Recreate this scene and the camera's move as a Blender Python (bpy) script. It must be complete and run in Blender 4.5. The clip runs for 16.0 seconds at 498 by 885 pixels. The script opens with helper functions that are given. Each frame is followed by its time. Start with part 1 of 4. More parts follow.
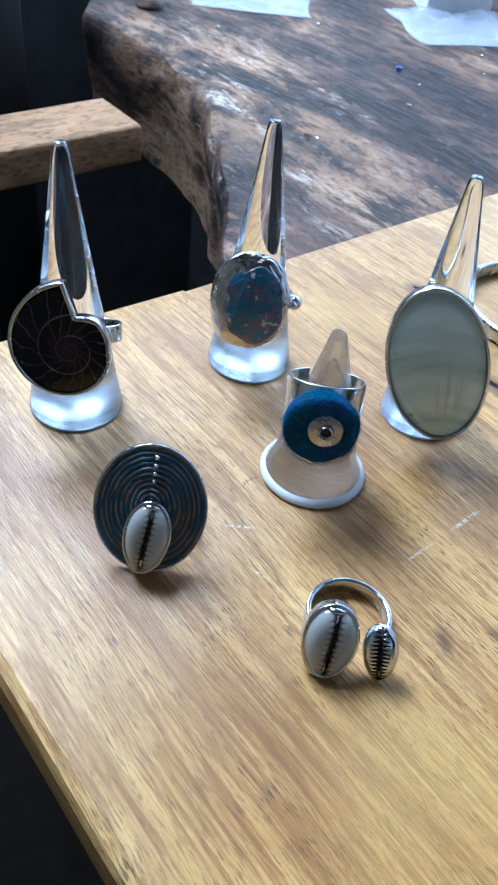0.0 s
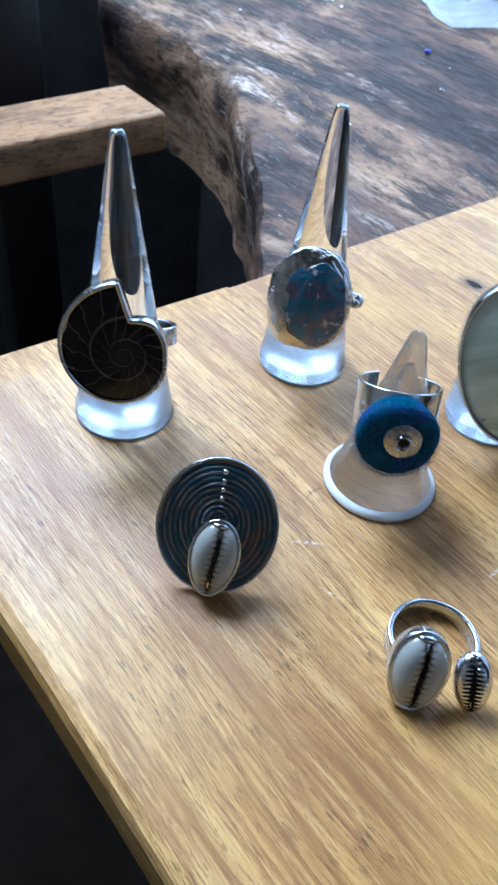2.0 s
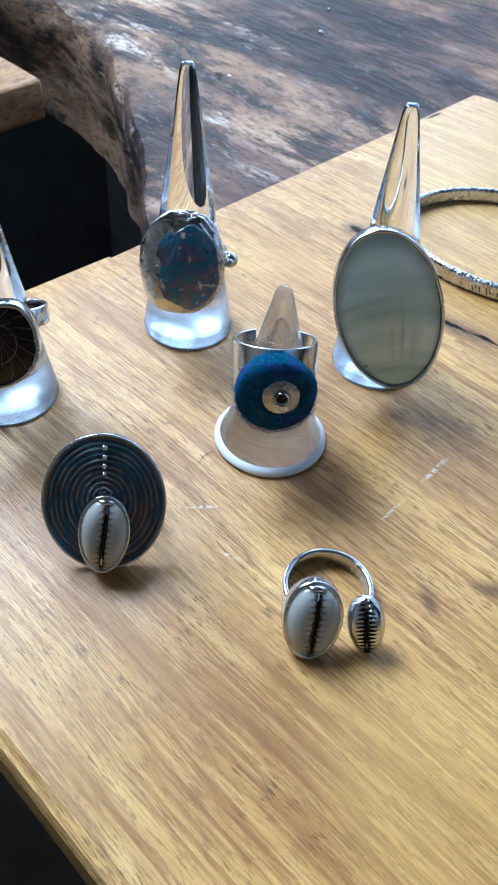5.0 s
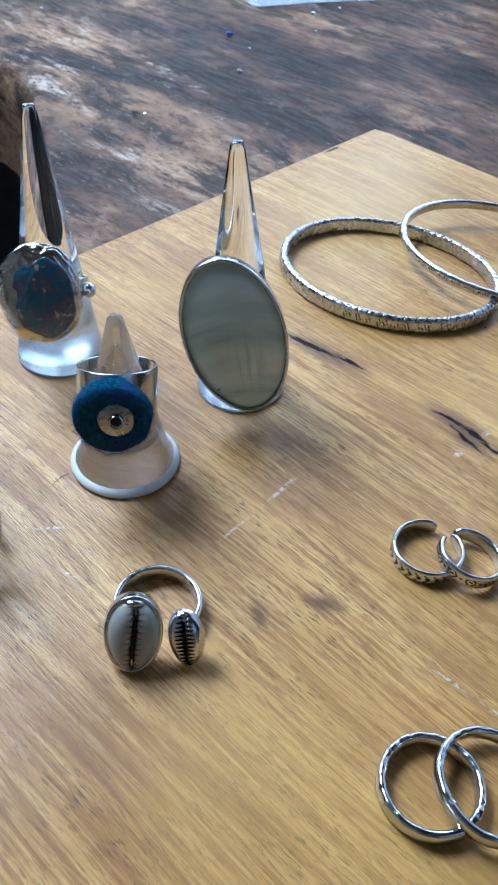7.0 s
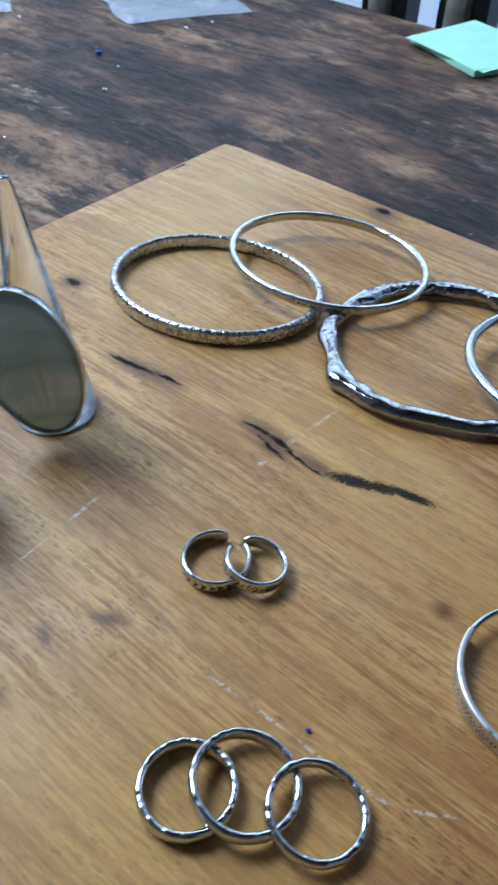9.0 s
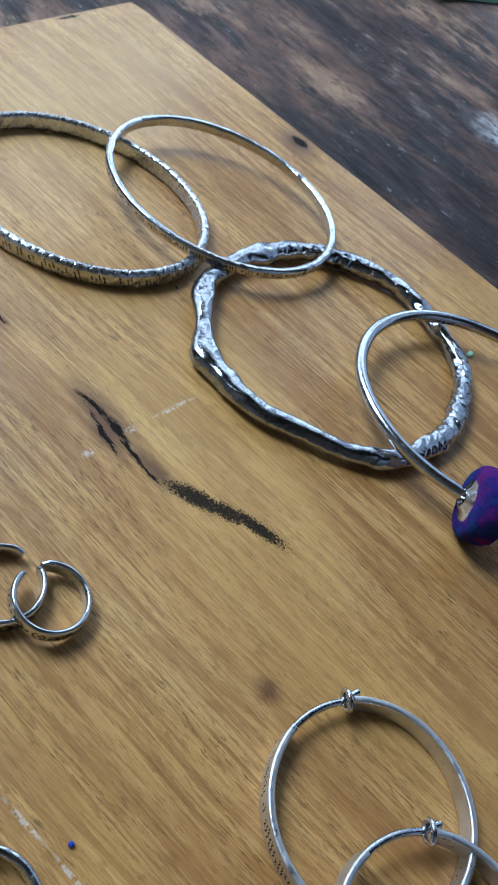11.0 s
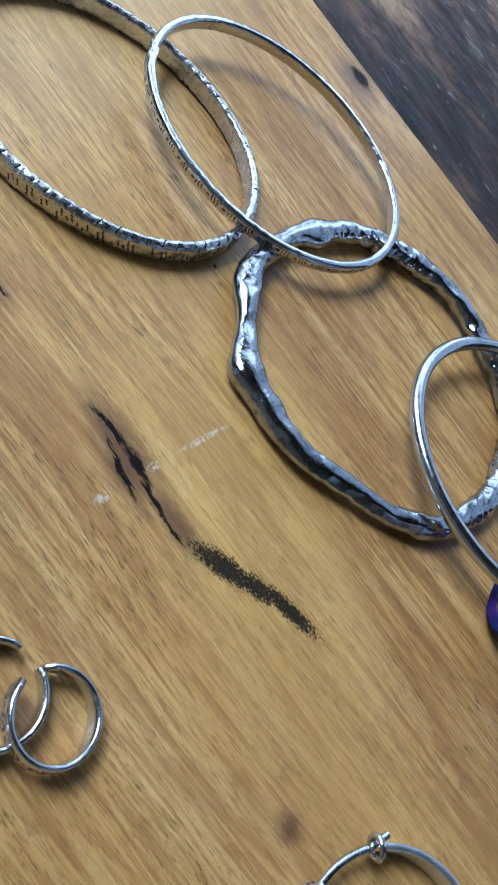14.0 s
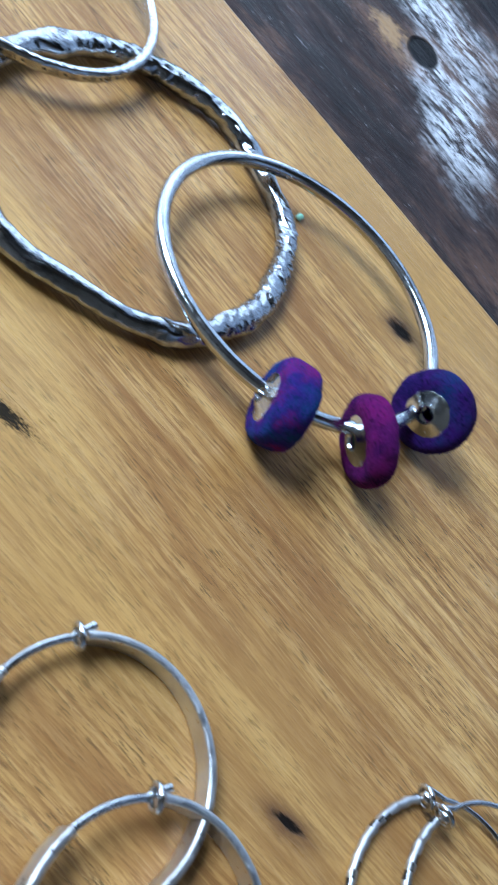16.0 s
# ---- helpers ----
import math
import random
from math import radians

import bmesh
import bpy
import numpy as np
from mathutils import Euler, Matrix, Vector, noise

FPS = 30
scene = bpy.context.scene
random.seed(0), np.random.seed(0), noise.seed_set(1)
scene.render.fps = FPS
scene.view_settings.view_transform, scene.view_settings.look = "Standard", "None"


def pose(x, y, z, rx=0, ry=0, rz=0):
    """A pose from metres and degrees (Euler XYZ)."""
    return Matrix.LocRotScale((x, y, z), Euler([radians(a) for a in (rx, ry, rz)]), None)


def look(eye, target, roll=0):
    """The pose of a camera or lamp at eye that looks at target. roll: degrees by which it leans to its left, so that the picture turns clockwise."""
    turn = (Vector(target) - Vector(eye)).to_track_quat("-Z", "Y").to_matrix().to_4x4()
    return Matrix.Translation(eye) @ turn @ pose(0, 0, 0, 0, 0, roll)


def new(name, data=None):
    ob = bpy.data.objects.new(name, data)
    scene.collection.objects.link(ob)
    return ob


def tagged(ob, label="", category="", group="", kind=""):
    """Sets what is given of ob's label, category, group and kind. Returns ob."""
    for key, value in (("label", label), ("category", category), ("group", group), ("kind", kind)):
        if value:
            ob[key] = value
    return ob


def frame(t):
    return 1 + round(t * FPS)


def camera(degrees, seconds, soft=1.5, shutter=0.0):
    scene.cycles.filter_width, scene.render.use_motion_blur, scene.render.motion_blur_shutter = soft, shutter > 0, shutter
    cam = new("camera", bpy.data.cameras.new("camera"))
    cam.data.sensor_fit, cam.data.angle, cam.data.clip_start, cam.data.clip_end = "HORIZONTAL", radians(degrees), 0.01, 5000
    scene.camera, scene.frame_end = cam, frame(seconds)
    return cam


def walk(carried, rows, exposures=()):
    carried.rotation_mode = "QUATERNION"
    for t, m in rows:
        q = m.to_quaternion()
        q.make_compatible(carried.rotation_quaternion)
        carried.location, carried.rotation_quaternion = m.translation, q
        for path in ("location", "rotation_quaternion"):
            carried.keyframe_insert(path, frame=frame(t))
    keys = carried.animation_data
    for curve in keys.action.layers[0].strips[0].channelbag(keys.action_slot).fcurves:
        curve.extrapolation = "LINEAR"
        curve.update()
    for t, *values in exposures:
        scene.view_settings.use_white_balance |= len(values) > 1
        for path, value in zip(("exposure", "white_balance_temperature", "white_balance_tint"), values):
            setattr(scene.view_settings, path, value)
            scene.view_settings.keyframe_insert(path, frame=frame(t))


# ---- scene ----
cam = camera(33.55, 16.0, soft=1.5, shutter=0.4)
cam.data.dof.use_dof, cam.data.dof.focus_distance, cam.data.dof.aperture_fstop = True, 0.195, 80.0
PATH = [
    (0, (-0.35871, -0.20555, 0.16189), (-0.23638, -0.06776, -0.00708), 7.12),
    (0.5, (-0.35564, -0.21135, 0.15979), (-0.23534, -0.07173, -0.00913), 6.66),
    (1, (-0.36733, -0.20208, 0.16457), (-0.24922, -0.05996, -0.00381), 6.69),
    (1.5, (-0.36797, -0.19617, 0.15845), (-0.25039, -0.05307, -0.00948), 6.73),
    (2, (-0.36270, -0.18497, 0.15438), (-0.24179, -0.04885, -0.01695), 6.74),
    (2.5, (-0.35382, -0.19462, 0.14451), (-0.23071, -0.06649, -0.03135), 5.70),
    (3, (-0.34432, -0.20445, 0.14869), (-0.21913, -0.08039, -0.02861), 4.58),
    (3.5, (-0.34196, -0.19502, 0.14646), (-0.21507, -0.07589, -0.03301), 4.53),
    (3.7, (-0.34476, -0.19142, 0.14912), (-0.21816, -0.07298, -0.03100), 4.50),
    (5.8, (-0.35126, -0.20079, 0.15813), (-0.21976, -0.08093, -0.01748), 4.27),
    (6, (-0.34798, -0.20536, 0.15907), (-0.21523, -0.08481, -0.01513), 4.23),
    (6.5, (-0.33596, -0.21625, 0.16354), (-0.20169, -0.09495, -0.00896), 3.87),
    (7, (-0.32977, -0.22422, 0.16248), (-0.19527, -0.10331, -0.01012), 3.88),
    (7.5, (-0.32917, -0.23091, 0.16480), (-0.19507, -0.11013, -0.00820), 3.74),
    (8, (-0.32116, -0.24701, 0.16617), (-0.18486, -0.12822, -0.00649), 3.61),
    (8.5, (-0.31612, -0.25022, 0.16966), (-0.17709, -0.13336, -0.00213), 3.39),
    (9, (-0.30124, -0.25931, 0.17206), (-0.15867, -0.14616, 0.00068), 2.78),
    (9.5, (-0.28493, -0.26323, 0.17759), (-0.13729, -0.15938, 0.00463), 4.97),
    (9.7, (-0.27979, -0.25957, 0.17910), (-0.13032, -0.16213, 0.00398), 7.70),
    (11.8, (-0.25039, -0.20284, 0.14938), (-0.09865, -0.16202, -0.04507), 35.84),
    (12, (-0.25027, -0.19646, 0.14853), (-0.09839, -0.15942, -0.04656), 37.71),
    (12.5, (-0.25083, -0.18102, 0.14273), (-0.09632, -0.15668, -0.05229), 43.64),
    (13, (-0.24410, -0.17477, 0.13736), (-0.08952, -0.16126, -0.05866), 47.77),
    (13.5, (-0.23734, -0.17150, 0.13472), (-0.08225, -0.16683, -0.06130), 50.97),
    (14, (-0.23619, -0.16312, 0.13832), (-0.08063, -0.16219, -0.05739), 52.66),
    (14.5, (-0.23197, -0.16100, 0.13959), (-0.07636, -0.16086, -0.05607), 52.87),
    (15, (-0.22420, -0.17508, 0.13963), (-0.06891, -0.17820, -0.05627), 53.33),
    (15.5, (-0.22127, -0.19836, 0.13938), (-0.06374, -0.20467, -0.05465), 53.15),
    (16, (-0.21827, -0.22446, 0.13851), (-0.05889, -0.23301, -0.05390), 51.68),
]
EXPOSURES = [(0.0, 0.2, 5140, 10), (3.5, 0.25, 5230, 10), (6.0, 0.15, 5400, 10), (7.0, -0.17, 5420, 10), (8.0, -0.34, 5470, 10), (9.5, -0.69, 5540, 10), (12.0, -0.46, 5470, 10), (14.5, -0.32, 5360, 10), (16.0, -0.05, 5350, 10)]
walk(cam, [(t, look(eye, target, roll)) for t, eye, target, roll in PATH], EXPOSURES)

# ---------------------------------------------------------------- world and light
world = bpy.data.worlds.new("world")
scene.world = world
world.use_nodes = True
wn = world.node_tree.nodes
sky = wn.new("ShaderNodeTexSky")
sky.sky_type = "NISHITA"
sky.sun_disc = False
sky.sun_elevation, sky.sun_rotation = radians(48), radians(20)
wn["Background"].inputs["Strength"].default_value = 0.10
world.node_tree.links.new(sky.outputs["Color"], wn["Background"].inputs["Color"])


def area_lamp(name, eye, target, sx, sy, watts, colour):
    data = bpy.data.lights.new(name, "AREA")
    data.shape, data.size, data.size_y = "RECTANGLE", sx, sy
    data.energy, data.color = watts, colour
    ob = new(name, data)
    ob.matrix_world = look(eye, target)
    return ob


area_lamp("north_window_daylight", (-0.25, 0.79, 1.06), (-0.23, 0.32, 0.0), 0.6, 0.6, 37.0, (0.80, 0.91, 1.0))
area_lamp("north_low_window_daylight", (0.02, 0.79, 0.40), (-0.15, 0.0, 0.05), 0.62, 0.50, 2.0, (0.80, 0.91, 1.0))
area_lamp("east_window_daylight", (0.345, 0.32, 0.36), (-1.0, 0.25, 0.30), 0.8, 0.54, 3.8, (0.78, 0.90, 1.0))
# added fill from behind the camera; no window is known there
area_lamp("south_fill", (-0.45, -1.79, 0.95), (-0.40, 0.0, 0.40), 1.2, 0.9, 0.6, (0.86, 0.94, 1.0))


# ---------------------------------------------------------------- helpers
def part(name, bm, mat, parent=None, label="", smooth=True):
    """One mesh object out of a bmesh, under parent; mat is a material or a list of them."""
    bmesh.ops.recalc_face_normals(bm, faces=bm.faces)
    me = bpy.data.meshes.new(name)
    if smooth:
        for f in bm.faces:
            f.smooth = True
    bm.to_mesh(me)
    bm.free()
    if smooth:
        me.set_sharp_from_angle(angle=radians(55))
    for m in mat if isinstance(mat, (list, tuple)) else [mat]:
        me.materials.append(m)
    ob = new(name, me)
    if parent is not None:
        ob.parent = parent
    if label:
        ob["label"] = label
    return ob


def thing(name, m, label, category, group="", kind=""):
    ob = new(name)
    ob.empty_display_size = 0.01
    ob.matrix_world = m
    return tagged(ob, label, category, group, kind)


def facing(x, y, z, heading, tilt, roll=0.0):
    """Pose of something flat that faces back along a heading (degrees from +y to +x): X right, Y up its face, Z its normal."""
    h, t = radians(heading), radians(tilt)
    n = Vector((-math.sin(h) * math.cos(t), -math.cos(h) * math.cos(t), math.sin(t)))
    r = Vector((math.cos(h), -math.sin(h), 0))
    u = n.cross(r)
    m = Matrix((r, u, n)).transposed().to_4x4()
    m.translation = (x, y, z)
    return m @ pose(0, 0, 0, 0, 0, roll)


def grid_faces(bm, rows, closed_u=False, closed_v=True):
    """Quads between rows of vertices."""
    nr = len(rows)
    for i in range(nr if closed_u else nr - 1):
        a, b = rows[i], rows[(i + 1) % nr]
        nv = len(a)
        for j in range(nv if closed_v else nv - 1):
            bm.faces.new((a[j], a[(j + 1) % nv], b[(j + 1) % nv], b[j]))


def lathe(profile, n=64):
    """Turned body round z from (radius, z) pairs; a radius of 0 closes an end."""
    bm = bmesh.new()
    rows = []
    for r, z in profile:
        if r <= 1e-9:
            rows.append([bm.verts.new((0, 0, z))])
        else:
            rows.append([bm.verts.new((r * math.cos(2 * math.pi * k / n), r * math.sin(2 * math.pi * k / n), z)) for k in range(n)])
    for a, b in zip(rows, rows[1:]):
        for k in range(n):
            k2 = (k + 1) % n
            if len(a) == 1 and len(b) == 1:
                break
            if len(a) == 1:
                bm.faces.new((a[0], b[k], b[k2]))
            elif len(b) == 1:
                bm.faces.new((a[k], a[k2], b[0]))
            else:
                bm.faces.new((a[k], a[k2], b[k2], b[k]))
    return bm


def rounded(w, h, r, n=4):
    """Outline of a rounded rectangle, w by h, round the origin."""
    out = []
    for cx, cy, a0 in ((w / 2 - r, h / 2 - r, 0), (-w / 2 + r, h / 2 - r, 90), (-w / 2 + r, -h / 2 + r, 180), (w / 2 - r, -h / 2 + r, 270)):
        for k in range(n + 1):
            a = radians(a0 + 90 * k / n)
            out.append((cx + r * math.cos(a), cy + r * math.sin(a)))
    return out


def disc_outline(r, n=12):
    return [(r * math.cos(2 * math.pi * k / n), r * math.sin(2 * math.pi * k / n)) for k in range(n)]


def sweep(path, section, closed=True, up=Vector((0, 0, 1)), shape=None, mark=None):
    """Sweep a section (out, up) along a path of points. shape(i, j, out, up) may change a point of the section,
    mark(i, j) gives a face its material slot."""
    bm = bmesh.new()
    n, rows = len(path), []
    for i, p in enumerate(path):
        a = path[(i - 1) % n] if closed or i else p
        b = path[(i + 1) % n] if closed or i < n - 1 else p
        t = (b - a).normalized()
        o = t.cross(up).normalized()
        v = o.cross(t).normalized()
        row = []
        for j, (x, y) in enumerate(section):
            if shape:
                x, y = shape(i, j, x, y)
            row.append(bm.verts.new(p + o * x + v * y))
        rows.append(row)
    grid_faces(bm, rows, closed)
    if mark:
        bm.faces.ensure_lookup_table()
        ns = len(section)
        for k, f in enumerate(bm.faces):
            f.material_index = mark(k // ns, k % ns)
    if not closed:
        for row in (rows[0], rows[-1]):
            bm.faces.new(row)
    return bm


def oval(a, b, turn, n, start=0.0, end=360.0, power=2.0):
    """Points of an ellipse (or of a squarer superellipse) round the origin, anticlockwise, from start to end degrees."""
    full = abs(end - start) >= 359.9
    out = []
    for k in range(n):
        t = radians(start + (end - start) * k / (n if full else n - 1))
        c, s = math.cos(t), math.sin(t)
        x = a * math.copysign(abs(c) ** (2 / power), c)
        y = b * math.copysign(abs(s) ** (2 / power), s)
        q = radians(turn)
        out.append(Vector((x * math.cos(q) - y * math.sin(q), x * math.sin(q) + y * math.cos(q), 0)))
    return out


def box_bm(x0, x1, y0, y1, z0, z1, bevel=0.0, segs=2):
    bm = bmesh.new()
    bmesh.ops.create_cube(bm, size=1, matrix=Matrix.Translation(((x0 + x1) / 2, (y0 + y1) / 2, (z0 + z1) / 2)) @ Matrix.Diagonal((x1 - x0, y1 - y0, z1 - z0, 1)))
    if bevel:
        bmesh.ops.bevel(bm, geom=list(bm.edges), offset=bevel, segments=segs, affect="EDGES", profile=0.5)
    return bm


def ball_bm(r, at=(0, 0, 0), sx=1, sy=1, sz=1, n=16):
    bm = bmesh.new()
    bmesh.ops.create_uvsphere(bm, u_segments=n, v_segments=max(6, n // 2), radius=r, matrix=Matrix.Translation(at) @ Matrix.Diagonal((sx, sy, sz, 1)))
    return bm


def joined(*bms):
    """Several bmeshes in one."""
    out = bmesh.new()
    for b in bms:
        me = bpy.data.meshes.new("tmp")
        b.to_mesh(me)
        b.free()
        out.from_mesh(me)
        bpy.data.meshes.remove(me)
    return out


# ---------------------------------------------------------------- materials
class Nodes:
    """A short way to write a node material."""

    def __init__(self, name):
        self.mat = bpy.data.materials.new(name)
        self.mat.use_nodes = True
        self.nt = self.mat.node_tree
        self.bsdf = self.nt.nodes["Principled BSDF"]
        self.coord = self.nt.nodes.new("ShaderNodeTexCoord").outputs["Object"]

    def link(self, value, socket):
        if isinstance(value, bpy.types.NodeSocket):
            self.nt.links.new(value, socket)
        else:
            socket.default_value = value

    def mapping(self, src, loc=(0, 0, 0), rot=(0, 0, 0), scale=(1, 1, 1), kind="POINT"):
        n = self.nt.nodes.new("ShaderNodeMapping")
        n.vector_type = kind
        self.link(src, n.inputs["Vector"])
        n.inputs["Location"].default_value = loc
        n.inputs["Rotation"].default_value = [radians(a) for a in rot]
        n.inputs["Scale"].default_value = scale
        return n.outputs["Vector"]

    def noise(self, src, scale, detail=4.0, rough=0.55, distort=0.0, colour=False):
        n = self.nt.nodes.new("ShaderNodeTexNoise")
        self.link(src, n.inputs["Vector"])
        n.inputs["Scale"].default_value, n.inputs["Detail"].default_value = scale, detail
        n.inputs["Roughness"].default_value, n.inputs["Distortion"].default_value = rough, distort
        return n.outputs["Color" if colour else "Fac"]

    def ramp(self, fac, *stops):
        n = self.nt.nodes.new("ShaderNodeValToRGB")
        el = n.color_ramp.elements
        while len(el) < len(stops):
            el.new(0.5)
        for e, (p, c) in zip(el, stops):
            e.position = p
            e.color = (*c, 1) if not isinstance(c, (int, float)) else (c, c, c, 1)
        self.link(fac, n.inputs["Fac"])
        return n.outputs["Color"]

    def mix(self, fac, a, b, blend="MIX"):
        n = self.nt.nodes.new("ShaderNodeMix")
        n.data_type, n.blend_type = "RGBA", blend
        self.link(fac, n.inputs[0])
        for v, s in ((a, n.inputs[6]), (b, n.inputs[7])):
            self.link((*v, 1) if isinstance(v, tuple) and len(v) == 3 else v, s)
        return n.outputs[2]

    def math(self, op, a, b=0.0, clamp=False):
        n = self.nt.nodes.new("ShaderNodeMath")
        n.operation, n.use_clamp = op, clamp
        self.link(a, n.inputs[0])
        self.link(b, n.inputs[1])
        return n.outputs[0]

    def vmath(self, op, a, b=(0, 0, 0)):
        n = self.nt.nodes.new("ShaderNodeVectorMath")
        n.operation = op
        self.link(a, n.inputs[0])
        self.link(b, n.inputs[1])
        return n.outputs["Value" if op == "LENGTH" else "Vector"]

    def range(self, v, a, b, c=0.0, d=1.0):
        n = self.nt.nodes.new("ShaderNodeMapRange")
        n.interpolation_type = "SMOOTHSTEP"
        self.link(v, n.inputs["Value"])
        for k, x in zip(("From Min", "From Max", "To Min", "To Max"), (a, b, c, d)):
            n.inputs[k].default_value = x
        return n.outputs["Result"]

    def blot(self, src, x, y, half_len, half_wid, angle, soft=0.35):
        """A mark with its own shape: an ellipse on the xy plane, with an edge as soft as asked."""
        v = self.mapping(src, (x, y, 0), (0, 0, angle), (half_len, half_wid, 1), "TEXTURE")
        v = self.vmath("MULTIPLY", v, (1, 1, 0))
        return self.range(self.vmath("LENGTH", v), 1.0, soft)

    def bump(self, height, strength, distance, normal=None):
        n = self.nt.nodes.new("ShaderNodeBump")
        n.inputs["Strength"].default_value, n.inputs["Distance"].default_value = strength, distance
        self.link(height, n.inputs["Height"])
        if normal is not None:
            self.link(normal, n.inputs["Normal"])
        return n.outputs["Normal"]

    def done(self, **kw):
        for k, v in kw.items():
            key = k.replace("_", " ").title().replace("Ior", "IOR")
            sock = self.bsdf.inputs[key]
            self.link((*v, 1) if isinstance(v, tuple) and sock.type == "RGBA" else v, sock)
        return self.mat


def board_wood():
    """Honey-coloured varnished softwood, grain along y, with cracks, knots, scratches and a burnt smear."""
    m = Nodes("varnished_board_wood")
    p = m.coord
    warp = m.noise(m.mapping(p, scale=(9, 3, 9)), 1.0, 3, colour=True)
    warp = m.vmath("SUBTRACT", warp, (0.5, 0.5, 0.5))
    q = m.vmath("ADD", p, m.vmath("MULTIPLY", warp, (0.016, 0.0, 0.0)))
    broad = m.noise(m.mapping(q, scale=(26, 7.0, 26)), 1.0, 5, 0.62)
    mid = m.noise(m.mapping(q, scale=(230, 21, 230)), 1.0, 6, 0.72)
    fine = m.noise(m.mapping(q, scale=(1450, 150, 1450)), 1.0, 5, 0.70)
    pores = m.noise(m.mapping(q, scale=(2300, 250, 2300)), 1.0, 3, 0.55)
    lines = m.noise(m.mapping(q, scale=(620, 17, 620), loc=(1, 6, 0)), 1.0, 4, 0.62)
    patchy = m.noise(m.mapping(q, scale=(62, 11, 62), loc=(4, 2, 0)), 1.0, 4, 0.65)
    col = m.ramp(broad, (0.30, (0.30, 0.138, 0.038)), (0.47, (0.49, 0.268, 0.077)), (0.56, (0.57, 0.326, 0.100)), (0.70, (0.70, 0.460, 0.178)))
    col = m.mix(m.math("MULTIPLY", m.range(mid, 0.49, 0.62), 0.60), col, (0.25, 0.108, 0.030))
    col = m.mix(m.math("MULTIPLY", m.range(lines, 0.51, 0.58), 0.62), col, (0.28, 0.122, 0.032))
    hair = m.noise(m.mapping(q, scale=(1350, 30, 1350), loc=(5, 8, 0)), 1.0, 3, 0.6)
    col = m.mix(m.math("MULTIPLY", m.range(hair, 0.54, 0.60), 0.40), col, (0.20, 0.080, 0.020))
    col = m.mix(m.math("MULTIPLY", m.range(hair, 0.44, 0.37), 0.30), col, (0.76, 0.50, 0.20))
    col = m.mix(m.math("MULTIPLY", m.range(mid, 0.50, 0.30), 0.45), col, (0.74, 0.49, 0.21))
    col = m.mix(m.math("MULTIPLY", m.range(fine, 0.53, 0.59), 0.56), col, (0.20, 0.084, 0.020))
    cluster = m.range(m.noise(m.mapping(q, scale=(110, 22, 110), loc=(7, 3, 0)), 1.0, 3), 0.40, 0.64, 0.12, 0.78)
    col = m.mix(m.math("MULTIPLY", m.range(pores, 0.575, 0.615), cluster), col, (0.050, 0.032, 0.012))
    col = m.mix(m.math("MULTIPLY", m.range(patchy, 0.50, 0.66), 0.62), col, (0.27, 0.122, 0.034))
    grey = m.noise(m.mapping(p, scale=(55, 20, 55)), 1.0, 5, 0.65)
    col = m.mix(m.math("MULTIPLY", m.range(grey, 0.58, 0.76), 0.28), col, (0.15, 0.080, 0.040))
    yellow = m.noise(m.mapping(p, scale=(11, 7, 11), loc=(3, 1, 0)), 1.0, 2)
    col = m.mix(m.math("MULTIPLY", m.range(yellow, 0.50, 0.68), 0.35), col, (0.64, 0.39, 0.11))
    mottle = m.noise(m.mapping(p, scale=(190, 80, 190), loc=(9, 9, 0)), 1.0, 6, 0.75)
    col = m.mix(m.math("MULTIPLY", m.range(mottle, 0.54, 0.70), 0.32), col, (0.22, 0.105, 0.036))
    # wood tone and painted light falloff: redder, darker mid-board; pale sheen at the corner
    mid_dark = m.math("MULTIPLY", m.blot(p, -0.165, -0.265, 0.16, 0.085, 95, 0.1), m.range(patchy, 0.30, 0.62, 0.35, 1.0))
    col = m.mix(m.math("MULTIPLY", mid_dark, 0.42), col, (0.28, 0.125, 0.036))
    corner_pale = m.blot(p, -0.065, -0.040, 0.115, 0.055, 25, 0.1)
    col = m.mix(m.math("MULTIPLY", corner_pale, 0.38), col, (0.72, 0.50, 0.22))
    # distorted place for the marks
    j = m.vmath("MULTIPLY", m.vmath("SUBTRACT", m.noise(m.mapping(p, scale=(800, 240, 800)), 1.0, 5, 0.72, colour=True), (0.5, 0.5, 0.5)), (0.0042, 0.0060, 0.0))
    jp = m.vmath("ADD", p, j)
    halo = None
    for x, y, a, b, ang in ((-0.1520, -0.149, 0.022, 0.0066, 86), (-0.1545, -0.152, 0.014, 0.0052, 80), (-0.1525, -0.166, 0.014, 0.0040, 86), (-0.155, -0.096, 0.024, 0.0062, 98), (-0.1357, -0.0396, 0.010, 0.0075, 95), (-0.158, -0.060, 0.0065, 0.0050, 60),
                            (-0.008, -0.094, 0.0150, 0.0100, 80), (-0.038, -0.2347, 0.011, 0.0070, 92), (-0.2294, -0.1613, 0.0075, 0.004, 120),
                            (-0.1549, -0.2864, 0.011, 0.004, 100), (-0.172, -0.222, 0.005, 0.004, 90), (-0.243, -0.153, 0.006, 0.003, 60)):
        k = m.blot(jp, x, y, a, b, ang, 0.1)
        halo = k if halo is None else m.math("MAXIMUM", halo, k)
    col = m.mix(m.math("MULTIPLY", halo, 0.88), col, (0.115, 0.050, 0.020))
    dark = None
